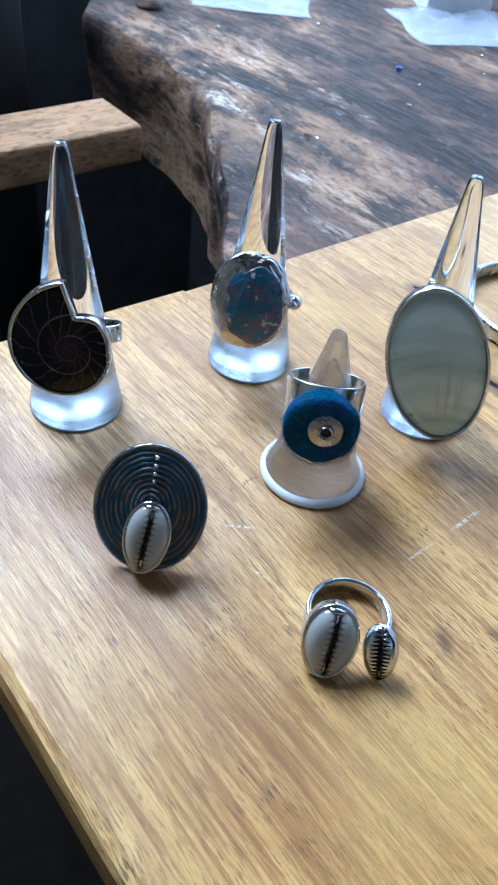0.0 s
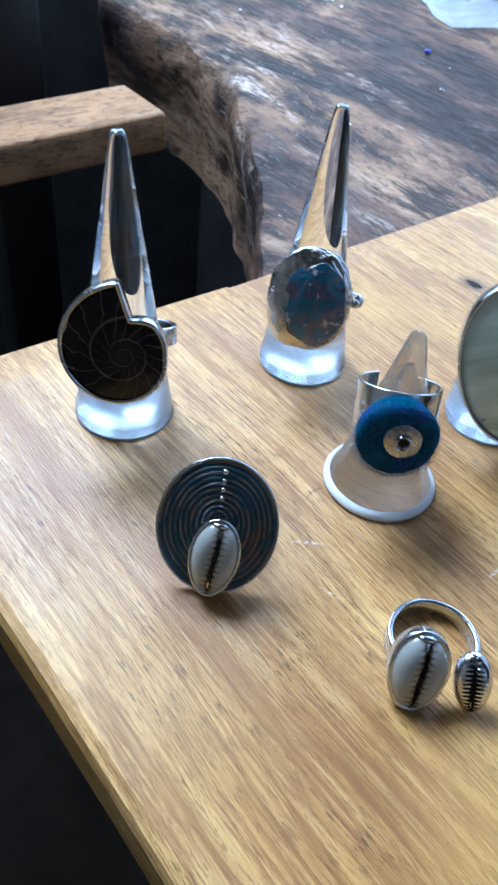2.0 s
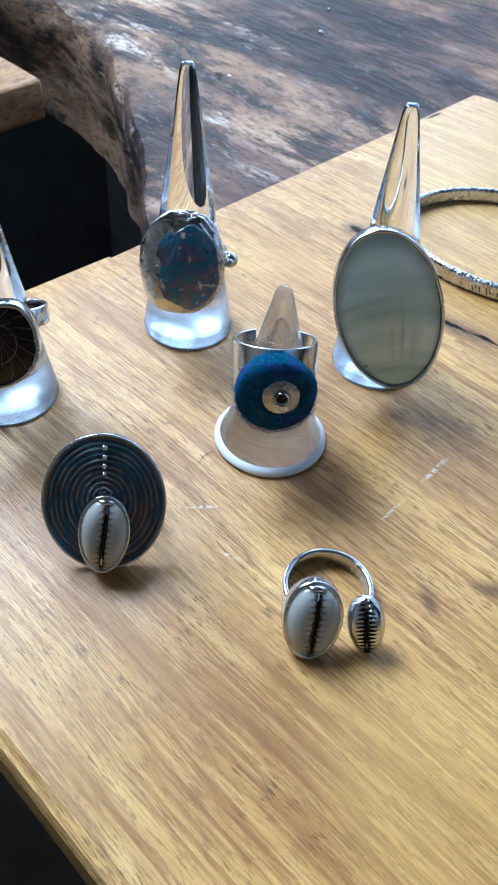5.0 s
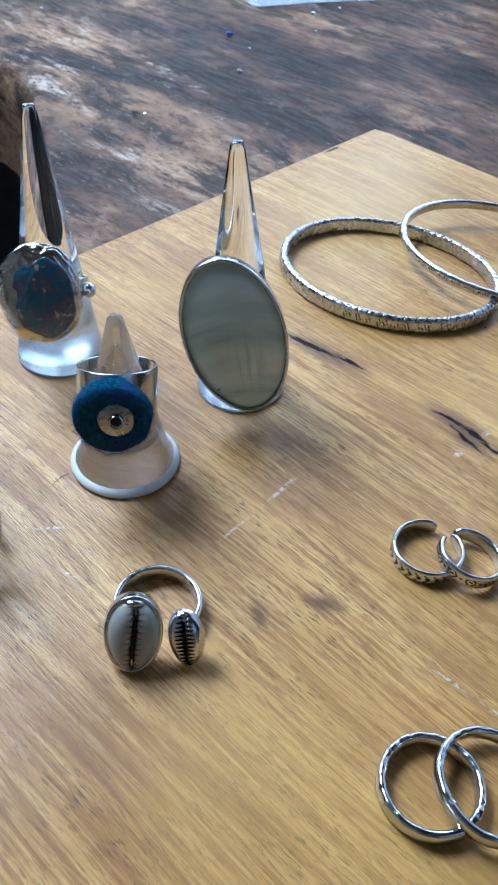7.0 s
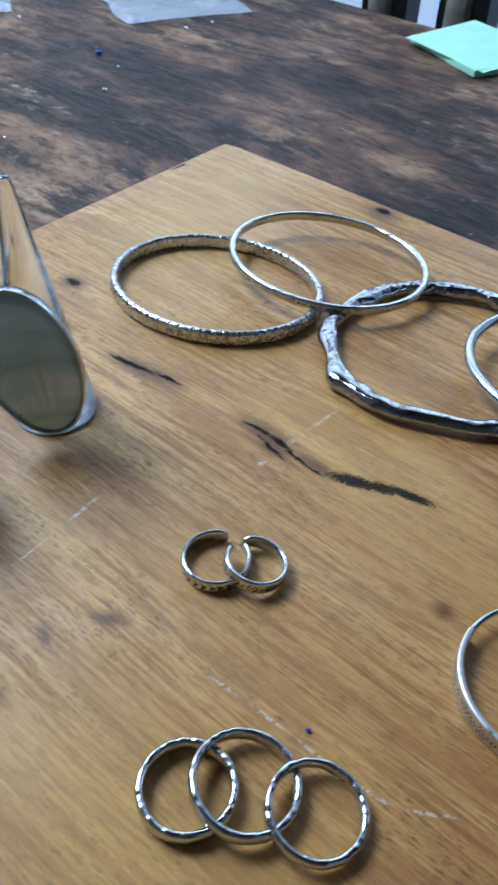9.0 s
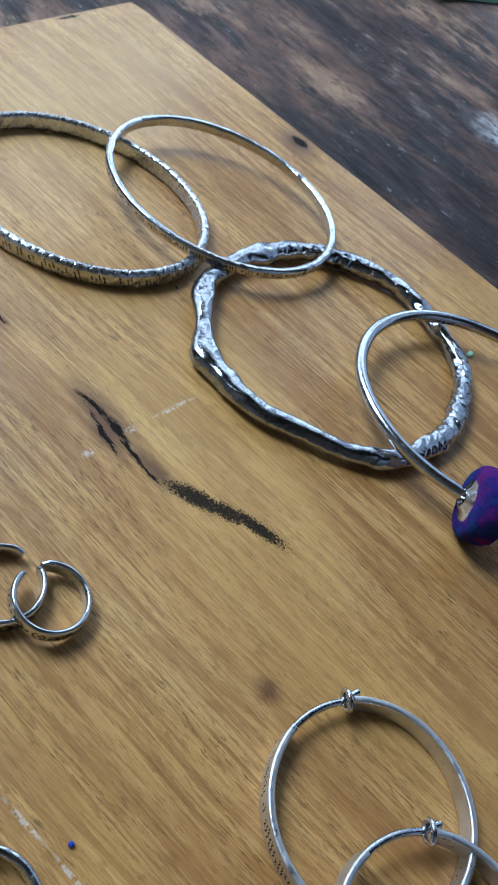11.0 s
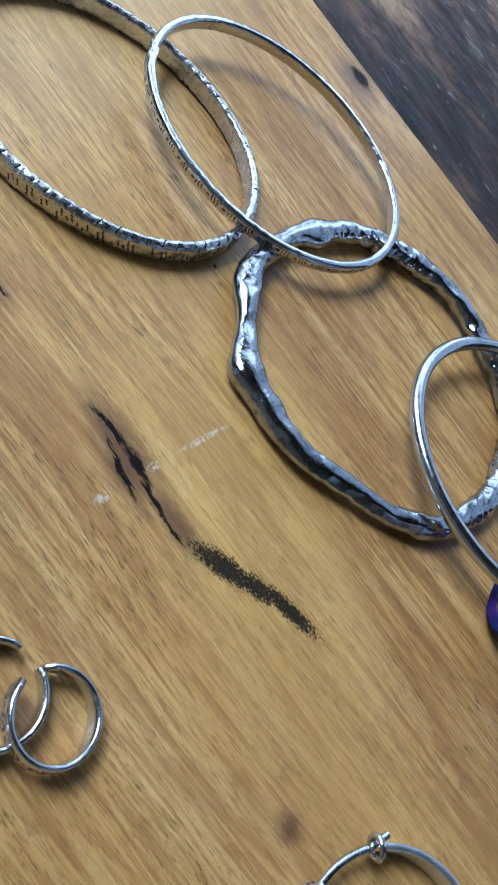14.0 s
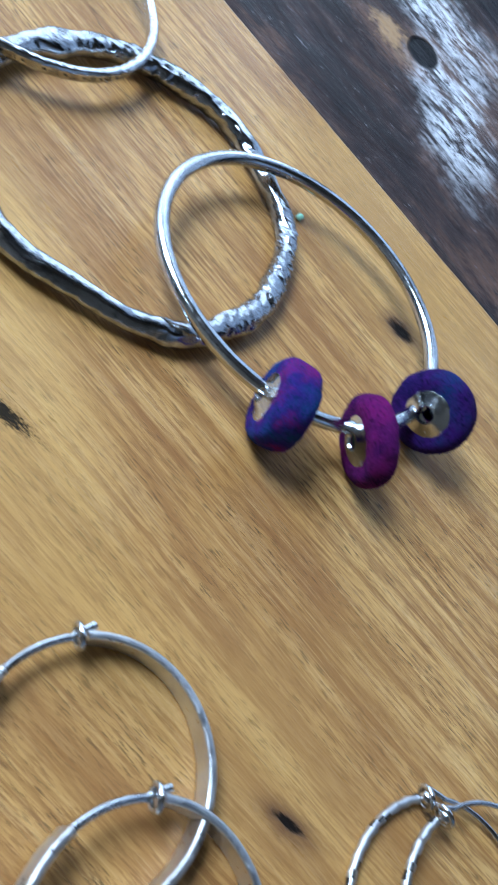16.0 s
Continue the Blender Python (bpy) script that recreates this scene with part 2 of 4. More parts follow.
    for x, y, a, b, ang in ((-0.1515, -0.1440, 0.0080, 0.0011, 94), (-0.1518, -0.1530, 0.0068, 0.0013, 84), (-0.1535, -0.1600, 0.0062, 0.0010, 82), (-0.1552, -0.1515, 0.0100, 0.0008, 76), (-0.1544, -0.1665, 0.0070, 0.0006, 88),
                            (-0.1555, -0.092, 0.0125, 0.0013, 98), (-0.1528, -0.106, 0.008, 0.0010, 97), (-0.1357, -0.0396, 0.004, 0.0025, 95),
                            (-0.006, -0.094, 0.0050, 0.0030, 80), (-0.038, -0.236, 0.0055, 0.0034, 92), (-0.1549, -0.2864, 0.005, 0.0012, 100),
                            (-0.1028, -0.1252, 0.0010, 0.0007, 0), (-0.188, -0.2665, 0.0012, 0.0008, 0), (-0.0352, 0.0012, 0.007, 0.0012, 0)):
        k = m.blot(jp, x, y, a, b, ang, 0.45)
        dark = k if dark is None else m.math("MAXIMUM", dark, k)
    col = m.mix(dark, col, (0.012, 0.009, 0.007))
    # black smear that follows the crack, broken up by the grain
    g = m.noise(m.mapping(p, scale=(2600, 1300, 2600)), 1.0, 3, 0.6)
    sp = m.vmath("ADD", p, m.vmath("MULTIPLY", j, (0.45, 0.45, 0.0)))
    smear = m.math("MAXIMUM", m.blot(sp, -0.1500, -0.1790, 0.0150, 0.0046, 110, 0.1), m.math("MAXIMUM", m.blot(sp, -0.1440, -0.194, 0.0160, 0.0034, 102, 0.1), m.blot(sp, -0.1468, -0.1865, 0.010, 0.0040, 110, 0.1)))
    smear = m.range(m.math("ADD", m.math("MULTIPLY", smear, 1.15), m.math("MULTIPLY", m.math("SUBTRACT", g, 0.5), 2.2)), 0.35, 0.95)
    col = m.mix(m.math("MULTIPLY", smear, 0.97), col, (0.013, 0.012, 0.010))
    # pale scratches
    white = None
    jw = m.vmath("ADD", p, m.vmath("MULTIPLY", j, (0.22, 0.22, 0.0)))
    for x, y, a, b, ang in ((-0.2246, -0.1944, 0.0071, 0.0007, -86), (-0.2239, -0.2073, 0.0079, 0.0007, -88), (-0.2237, -0.2213, 0.0083, 0.0007, -91), (-0.2229, -0.2345, 0.0071, 0.0007, -81), (-0.2183, -0.2461, 0.0077, 0.0007, -57), (-0.2095, -0.1292, 0.0085, 0.0010, 4), (-0.229, -0.1304, 0.0075, 0.0006, 3), (-0.135, -0.1562, 0.0095, 0.0009, 174), (-0.149, -0.155, 0.0022, 0.0012, 0),
                            (-0.162, -0.1542, 0.0026, 0.0014, 0), (-0.2625, -0.0985, 0.0055, 0.0007, 140), (-0.268, -0.113, 0.0045, 0.0005, 110)):
        k = m.blot(jw, x, y, a, b, ang, 0.3)
        white = k if white is None else m.math("MAXIMUM", white, k)
    broken = m.range(m.noise(m.mapping(p, scale=(900, 900, 900)), 1.0, 2), 0.42, 0.56)
    white = m.math("MULTIPLY", white, broken)
    col = m.mix(m.math("MULTIPLY", white, 0.55), col, (0.72, 0.66, 0.58))
    h = m.math("ADD", m.math("MULTIPLY", fine, 0.6), m.math("MULTIPLY", pores, 0.5))
    h = m.math("SUBTRACT", h, m.math("MULTIPLY", dark, 2.5))
    lumps = m.noise(m.mapping(p, scale=(60, 25, 60)), 1.0, 2)
    nrm = m.bump(h, 0.42, 0.0006, m.bump(lumps, 0.25, 0.002))
    rough = m.math("ADD", m.range(mid, 0.3, 0.7, 0.24, 0.38), m.math("MULTIPLY", m.range(fine, 0.4, 0.7), 0.12))
    return m.done(base_color=col, roughness=rough, normal=nrm, specular_ior_level=m.range(m.math("MAXIMUM", dark, smear), 0.0, 1.0, 0.38, 0.06))


def bench_wood(name="old_bench_wood", turn=0.0, under=None):
    """Dark, worn and dirty work-bench timber, grain along y, scuffed pale here and there."""
    m = Nodes(name)
    p = m.mapping(m.coord, rot=(0, 0, turn))
    warp = m.vmath("SUBTRACT", m.noise(m.mapping(p, scale=(6, 4, 6)), 1.0, 3, colour=True), (0.5, 0.5, 0.5))
    q = m.vmath("ADD", p, m.vmath("MULTIPLY", warp, (0.05, 0.0, 0.05)))
    broad = m.noise(m.mapping(q, scale=(16, 8, 16)), 1.0, 6, 0.66)
    mid = m.noise(m.mapping(q, scale=(75, 20, 75)), 1.0, 6, 0.72)
    fine = m.noise(m.mapping(q, scale=(340, 40, 340)), 1.0, 4, 0.65)
    col = m.ramp(broad, (0.36, (0.008, 0.006, 0.006)), (0.45, (0.045, 0.027, 0.023)), (0.54, (0.14, 0.080, 0.054)), (0.66, (0.38, 0.245, 0.15)))
    # front edge: brown wear, its colour also lightened to look lit
    worn = m.math("MULTIPLY", m.blot(m.coord, -0.045, 0.215, 0.19, 0.075, 83, 0.2), m.range(broad, 0.38, 0.52))
    col = m.mix(m.math("MULTIPLY", worn, 0.60), col, (0.40, 0.245, 0.135))
    if under:
        col = m.mix(0.75, col, under)
    col = m.mix(m.math("MULTIPLY", m.range(mid, 0.48, 0.60), 0.4 if under else 0.9), col, (0.022, 0.018, 0.017))
    pale = m.math("MULTIPLY", m.range(mid, 0.50, 0.38), m.range(fine, 0.34, 0.56))
    where = m.noise(m.mapping(m.coord, scale=(7, 7, 7), loc=(0.6, 0.2, 0)), 1.0, 3)
    patch = m.noise(m.mapping(q, scale=(26, 9, 26), loc=(1.5, 0.4, 0)), 1.0, 4, 0.62)
    near = m.blot(m.coord, -0.06, 0.14, 0.26, 0.13, 75, 0.1)
    pale = m.math("MULTIPLY", pale, m.math("ADD", m.math("MULTIPLY", near, m.range(patch, 0.44, 0.56, 0.05, 1.5)), m.math("MULTIPLY", m.range(where, 0.54, 0.70), m.range(patch, 0.42, 0.62))), True)
    speck = m.noise(m.mapping(p, scale=(420, 150, 420)), 1.0, 5, 0.75)
    col = m.mix(m.math("MULTIPLY", m.range(speck, 0.50, 0.64), 0.6), col, (0.018, 0.014, 0.014))
    pale = m.math("MULTIPLY", pale, m.range(speck, 0.62, 0.44))
    col = m.mix(m.math("MULTIPLY", pale, 0.9), col, (0.50, 0.42, 0.35))
    grime = m.math("MULTIPLY", m.range(speck, 0.40, 0.30), m.range(mid, 0.40, 0.60))
    col = m.mix(m.math("MULTIPLY", grime, 0.6), col, (0.42, 0.39, 0.41))
    j = m.vmath("MULTIPLY", m.vmath("SUBTRACT", m.noise(m.mapping(m.coord, scale=(70, 70, 70)), 1.0, 5, 0.7, colour=True), (0.5, 0.5, 0.5)), (0.04, 0.04, 0.0))
    jp = m.vmath("ADD", m.coord, j)
    # spilt whitish plaster by the hole
    spill = m.math("MAXIMUM", m.blot(jp, 0.100, -0.190, 0.060, 0.028, 40, 0.3), m.blot(jp, 0.140, -0.150, 0.060, 0.026, 100, 0.3))
    spill = m.math("MULTIPLY", m.math("MULTIPLY", spill, m.range(fine, 0.36, 0.56)), m.range(speck, 0.62, 0.44))
    col = m.mix(m.math("MULTIPLY", spill, 0.92), col, (0.74, 0.75, 0.78))
    dust = m.math("MULTIPLY", m.blot(jp, 0.25, -0.09, 0.14, 0.05, 70, 0.0), m.range(mid, 0.40, 0.65))
    col = m.mix(m.math("MULTIPLY", dust, 0.45), col, (0.33, 0.33, 0.35))
    knot = m.blot(jp, 0.100, -0.150, 0.012, 0.008, 90, 0.3)
    col = m.mix(m.math("MULTIPLY", knot, 0.85), col, (0.40, 0.25, 0.12))
    hole = m.math("MAXIMUM", m.blot(m.coord, 0.1105, -0.1638, 0.0105, 0.0085, 20, 0.75), m.blot(jp, -0.0535, 0.122, 0.005, 0.0022, 80, 0.4))
    col = m.mix(hole, col, (0.006, 0.005, 0.005))
    h = m.math("ADD", mid, m.math("MULTIPLY", fine, 0.7))
    h = m.math("SUBTRACT", h, m.math("MULTIPLY", hole, 3.0))
    return m.done(base_color=col, roughness=m.range(fine, 0.3, 0.7, 0.46, 0.72), normal=m.bump(h, 0.7, 0.002), specular_ior_level=0.20)


def silver(name, rough=0.16, tone=(0.86, 0.86, 0.86), grain=0.0, scale=900, tarnish=0.0):
    m = Nodes(name)
    n = m.noise(m.mapping(m.coord, scale=(scale, scale, scale)), 1.0, 4, 0.6)
    big = m.noise(m.mapping(m.coord, scale=(160, 160, 160)), 1.0, 3)
    r = m.math("ADD", m.range(n, 0.3, 0.7, rough * 0.7, rough * 1.5), m.range(big, 0.4, 0.7, 0.0, 0.06))
    col = m.mix(m.range(big, 0.35, 0.7), tone, tuple(c * 0.88 for c in tone))
    if tarnish:
        dirt = m.noise(m.mapping(m.coord, scale=(330,) * 3), 1.0, 5, 0.65)
        col = m.mix(m.math("MULTIPLY", m.range(dirt, 0.50, 0.66), tarnish), col, (0.05, 0.05, 0.052))
    return m.done(base_color=col, metallic=1.0, roughness=r, normal=m.bump(m.math("ADD", big, m.math("MULTIPLY", n, 0.4)), 0.15 + grain, 0.0006))


def plain(name, colour, rough=0.5, metallic=0.0, var=0.25, scale=300.0, bump=0.1, **kw):
    m = Nodes(name)
    n = m.noise(m.mapping(m.coord, scale=(scale,) * 3), 1.0, 4, 0.6)
    b = m.noise(m.mapping(m.coord, scale=(scale * 0.12,) * 3), 1.0, 3)
    col = m.mix(m.range(n, 0.3, 0.7), tuple(c * (1 - var) for c in colour), tuple(min(1, c * (1 + var * 0.6)) for c in colour))
    col = m.mix(m.math("MULTIPLY", m.range(b, 0.45, 0.7), 0.5), col, tuple(c * (1 - var) for c in colour))
    return m.done(base_color=col, metallic=metallic, roughness=rough, normal=m.bump(n, bump, 0.0006), **kw)


def acrylic():
    """Clear acrylic; the foot's bluish refracted glow is put in as frosting and tint."""
    m = Nodes("clear_acrylic")
    n = m.noise(m.mapping(m.coord, scale=(240, 240, 240)), 1.0, 4)
    sep = m.nt.nodes.new("ShaderNodeSeparateXYZ")
    m.link(m.coord, sep.inputs[0])
    foot = m.range(m.math("ADD", sep.outputs["Z"], m.math("MULTIPLY", m.math("SUBTRACT", n, 0.5), 0.006)), 0.025, 0.019)
    return m.done(base_color=m.mix(foot, (0.98, 0.985, 0.99), (0.70, 0.80, 0.88)), transmission_weight=m.range(foot, 0, 1, 1.0, 0.90), ior=1.49, roughness=m.range(foot, 0, 1, 0.0, 0.26))


def acrylic_thin():
    m = Nodes("clear_thin_plastic")
    n = m.noise(m.mapping(m.coord, scale=(240, 240, 240)), 1.0, 4)
    return m.done(base_color=(0.96, 0.975, 1.0), transmission_weight=0.97, alpha=0.70, ior=1.45, roughness=m.range(n, 0.35, 0.7, 0.0, 0.05))


WOOD = board_wood()
BENCH = bench_wood()
ARM = bench_wood("scuffed_bar_wood", 90.0, (0.46, 0.26, 0.12))
SILVER = silver("polished_silver", 0.16, (0.62, 0.64, 0.66))
HAMMERED = silver("hammered_silver", 0.25, (0.60, 0.61, 0.62), grain=0.3, scale=700, tarnish=0.25)
CAST = silver("cast_silver", 0.18, (0.58, 0.58, 0.57), grain=0.2, scale=900, tarnish=0.3)
GUNMETAL = silver("pitted_cast_silver", 0.11, (0.44, 0.46, 0.49), grain=0.10, scale=1500, tarnish=0.60)
SATIN = silver("brushed_silver", 0.36, (0.74, 0.74, 0.73))
WASHER = silver("worn_silver_washer", 0.26, (0.45, 0.45, 0.46))
BASE = plain("pale_cone_disc", (0.36, 0.40, 0.43), 0.35, var=0.15, scale=200)
# the rim's white also carries bright reflections on glossy plastic
RIM_WHITE = plain("whitened_rim_plastic", (0.88, 0.91, 0.94), 0.12, var=0.05, scale=160, transmission_weight=0.25, ior=1.3)
OXIDE = plain("blackened_silver", (0.035, 0.033, 0.032), 0.45, metallic=0.6)
ACRYLIC = acrylic()
THIN = acrylic_thin()
BLACK = plain("black_metal", (0.006, 0.006, 0.007), 0.45)
# near-black: the deep shade under the bench is put into the floor colour
DARKFLOOR = plain("shade_black_floor", (0.014, 0.011, 0.009), 0.9, scale=20, specular_ior_level=0.03)
# cream for the unseen west and south walls, which bounce light into reflections
BOUNCE_CREAM = plain("cream_bounce_wall", (0.26, 0.225, 0.18), 0.9, scale=12, specular_ior_level=0.1)
# wall colour this dark stands for the shadowed space behind the bench
DARKWALL = plain("shade_dark_wall", (0.040, 0.040, 0.042), 0.9, scale=12, specular_ior_level=0.03)
# added ceiling out of view, brown so that its bounce warms the shadows
CEILING = plain("warm_bounce_ceiling", (0.36, 0.29, 0.205), 0.8, scale=9)

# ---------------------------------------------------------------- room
floor = tagged(part("floor", box_bm(-1.4, 0.35, -1.8, 1.2, -0.95, -0.90), DARKFLOOR), "floor coloured near-black for the shade under the bench", "floor", kind="structure")


def wall_with_opening(name, axis, at, thick, lo, hi, z0, z1, holes, label, mat=None):
    """A wall across an axis, with rectangular openings (a0, a1, z0, z1) right through it."""
    cuts = sorted({lo, hi, *(h[0] for h in holes), *(h[1] for h in holes)})
    bms = []
    for u0, u1 in zip(cuts, cuts[1:]):
        w0 = z0
        for h in sorted((h for h in holes if h[0] < u1 and h[1] > u0), key=lambda h: h[2]) + [(0, 0, z1, z1)]:
            if h[2] - w0 > 1e-4:
                bms.append(box_bm(u0, u1, at, at + thick, w0, h[2]) if axis == "y" else box_bm(at, at + thick, u0, u1, w0, h[2]))
            w0 = h[3]
    return tagged(part(name, joined(*bms), mat or DARKWALL, smooth=False), label, "wall", kind="structure")


wall_with_opening("wall_north", "y", 0.8, 0.12, -1.4, 0.45, -0.95, 2.3, [(-0.55, 0.05, 0.76, 1.36), (-0.29, 0.33, 0.15, 0.65)], "plain wall with two window openings, coloured dark for the shade behind the bench")
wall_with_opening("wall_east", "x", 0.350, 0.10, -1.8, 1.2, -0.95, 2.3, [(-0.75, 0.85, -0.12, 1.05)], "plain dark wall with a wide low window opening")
# west and south walls are added out of view as light bouncers
wall_with_opening("wall_west", "x", -1.52, 0.12, -1.8, 1.2, -0.95, 2.3, [], "plain unseen wall, cream to brighten reflections", BOUNCE_CREAM)
wall_with_opening("wall_south", "y", -1.92, 0.12, -1.4, 0.45, -0.95, 2.3, [(-1.05, 0.15, 0.5, 1.4)], "plain unseen cream wall with an opening for the fill lamp", BOUNCE_CREAM)
tagged(part("ceiling", box_bm(-1.52, 0.45, -1.92, 1.32, 2.3, 2.36), CEILING, smooth=False), "plain unseen ceiling, brown for warm bounce light", "ceiling", kind="structure")



GLASSY = Nodes("bright_daylight_outside")
GLASSY.done(base_color=(0.45, 0.52, 0.62), roughness=0.9, emission_color=(0.55, 0.70, 0.92), emission_strength=1.0)
tagged(part("backdrop", box_bm(0.80, 0.81, -1.6, 1.8, -1.2, 1.6), GLASSY.mat, smooth=False), "plain pale blue daylight outside the window", "backdrop", kind="structure")
FRAMEPAINT = plain("cream_window_paint", (0.55, 0.53, 0.46), 0.6, var=0.3, scale=60)
window = tagged(new("window_1"), "low window with cream painted bars and dark gaskets", "window", kind="structure")
for yy in (-0.42, -0.26, -0.10, 0.060, 0.133, 0.30, 0.46, 0.62):
    part("glazing_bar", box_bm(0.352, 0.382, yy, yy + 0.022, -0.12, 1.05, 0.003, 1), FRAMEPAINT, window)
    part("gasket", box_bm(0.356, 0.378, yy - 0.015, yy - 0.0005, -0.12, 1.05), BLACK, window, smooth=False)
    part("gasket", box_bm(0.356, 0.378, yy + 0.0225, yy + 0.029, -0.12, 1.05), BLACK, window, smooth=False)


# ---------------------------------------------------------------- work bench
def bench_edge(y):
    """x of the worn front edge, which sweeps away in the cut-out."""
    x = -0.058 - 0.11 * (max(0.0, 0.30 - y) / 0.26) ** 1.9
    return max(x, -0.29) + 0.0035 * noise.noise(Vector((y * 28, 0.3, 0))) + 0.0016 * noise.noise(Vector((y * 90, 1.7, 0)))


def bench_top(top):
    bm = bmesh.new()
    edge = [(bench_edge(-0.75 + 1.115 * k / 220), -0.75 + 1.115 * k / 220) for k in range(221)]
    edge += [(-0.052 + 0.9 * s, 0.372 + 0.9 * s ** 0.9) for s in (0.01, 0.03, 0.06, 0.1, 0.2, 0.3)]
    rows = []
    for x, y in edge:
        nv = noise.noise(Vector((x * 50, y * 50, 2.0)))
        row = []
        for dx, z in ((0.46, -0.060), (0.45, -0.018), (0.012, -0.018), (0.006, -0.0188), (0.0025, -0.0205), (0.0, -0.024), (-0.001, -0.034), (0.003, -0.055), (0.006, -0.078), (0.006, -0.098)):
            wob = 0.0028 * noise.noise(Vector((x * 40, y * 40, z * 60))) if z < -0.02 else 0.0
            row.append(bm.verts.new((x + dx + wob if dx < 0.4 else 0.288, y, z + (0.0008 * nv if -0.03 < z < -0.018 else 0))))
        rows.append(row[:5] if top else row[4:])
        for v in row[5:] if top else row[:4]:
            bm.verts.remove(v)
    grid_faces(bm, rows, False, False)
    return bm


bench = thing("workbench", Matrix(), "old dark scarred wooden workbench with a worn curved cut-out", "workbench")
part("bench_top", bench_top(True), BENCH, bench, "scarred dark timber top")
part("front_edge", bench_top(False), BENCH, bench, "chewed and worn front edge")


# ---------------------------------------------------------------- board
SEAM = [(-0.2130, 0.003), (-0.2130, -0.55)]


def plank(x0a, x0b, x1a, x1b, y1, y0, outer_left, skew=0.0):
    """One stave of the board with softened edges: x0a/x0b are its left edge at y1/y0, x1a/x1b its right edge."""
    bm = bmesh.new()
    n, rows = 60, []
    for k in range(n + 1):
        y = y1 + (y0 - y1) * k / n
        a, b = x0a + (x0b - x0a) * k / n, x1a + (x1b - x1a) * k / n
        rl = 0.0032 if outer_left else 0.00008
        rr = 0.00008 if outer_left else 0.0016
        wl = 0.0006 * noise.noise(Vector((y * 45, 5, 0))) if outer_left else 0.0
        wr = 0.0 if outer_left else 0.0004 * noise.noise(Vector((y * 60, 9, 0)))
        prof = [(a + wl, -0.018 + rl), (a + wl, -rl), (a + wl + rl * 0.3, -rl * 0.3), (a + wl + rl, 0), (b + wr - rr, 0), (b + wr - rr * 0.3, -rr * 0.3), (b + wr, -rr), (b + wr, -0.018 + rr), (b - rr, -0.018), (a + rl, -0.018)]
        e = 0.0009 if k == 0 or k == n else 0.0
        rows.append([bm.verts.new((x, y, z - e if z > -0.009 else z + e)) for x, z in prof])
        if k == 0:
            for v in rows[0]:
                v.co.y += skew * (x1a - v.co.x) / (x1a - x0a)
    grid_faces(bm, rows, False, True)
    bm.faces.new(rows[0])
    bm.faces.new(rows[-1])
    return bm


board = thing("wooden_board", Matrix(), "varnished honey-coloured pine board with cracks and scratches, lying on the bench", "board")
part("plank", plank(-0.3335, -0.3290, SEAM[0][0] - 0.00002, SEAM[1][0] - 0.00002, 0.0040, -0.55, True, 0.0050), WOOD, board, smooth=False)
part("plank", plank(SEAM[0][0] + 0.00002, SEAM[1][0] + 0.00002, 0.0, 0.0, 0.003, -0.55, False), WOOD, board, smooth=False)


# ---------------------------------------------------------------- ring cones
def tall_cone(x, y, r, h, lean, label):
    t = thing("ring_cone", pose(x, y, 0) @ pose(0, 0, 0, lean[0], lean[1], 0), label, "ring stand", "clear ring cones")
    part("cone", lathe([(0, 0.0008), (r - 0.0004, 0.0008), (r, 0.0012), (r * 0.985, 0.003), (r * 0.96, 0.0045), *((r * 0.96 + (0.0020 - r * 0.96) * q, 0.0045 + (h - 0.0065) * q) for q in (0.02, 0.2, 0.4, 0.6, 0.8, 0.97, 1.0)), (0.0016, h - 0.0004), (0.0013, h), (0, h)], 72), ACRYLIC, t)
    # added disc: its pale grey, seen through the cone, brightens the foot
    part("base", lathe([(0, 0.0001), (r - 0.0003, 0.0001), (r, 0.0003), (r - 0.0002, 0.0006), (0, 0.0006)], 72), BASE, t, "pale added disc that brightens the foot")
    return t


tall_cone(-0.2753, -0.0328, 0.0134, 0.0793, (0, 0), "tall solid clear acrylic cone carrying an ammonite ring")
tall_cone(-0.2176, -0.0413, 0.0132, 0.0781, (0, 0), "tall solid clear acrylic cone with a cast silver ring on it")
tall_cone(-0.1870, -0.0907, 0.0131, 0.0767, (-2.4, -1.8), "tall solid clear acrylic cone carrying an oval shell ring")

low = thing("ring_cone", pose(-0.2333, -0.0923, 0), "short hollow clear plastic cone with a flared foot", "ring stand", "clear ring cones")
part("cone", lathe([(0.0118, 0.0002), (0.0142, 0.0002), (0.0144, 0.0010), (0.0139, 0.0020), (0.0126, 0.0032), (0.0119, 0.0055), *((0.0117 - 0.0094 * q, 0.0063 + 0.0397 * q) for q in (0.0, 0.1, 0.5, 0.9, 1.0)), (0.0020, 0.0472), (0.0012, 0.0482), (0, 0.0485), (0, 0.0405), (0.0006, 0.0400), *((0.0008 + 0.0095 * q, 0.0393 - 0.0350 * q) for q in (0.0, 0.1, 0.5, 0.9, 1.0)), (0.0104, 0.0040), (0.0118, 0.0002)], 72), THIN, low)
part("foot_rim", lathe([(0.0118, 0.0002), (0.0146, 0.0002), (0.0149, 0.0007), (0.0148, 0.0014), (0.0143, 0.0019), (0.0136, 0.0024), (0.0132, 0.0024), (0.0122, 0.0008), (0.0118, 0.0002)], 72), RIM_WHITE, low, "milky moulded foot rim, whitened for bright reflections")


def band(r, h, t, start, end, n=72, mat=SILVER, section=None):
    """A ring band round z, open or closed."""
    full = end - start >= 359.9
    return sweep(oval(r - t / 2, r - t / 2, 0, n, start, end), section or rounded(t, h, t * 0.4, 3), full)


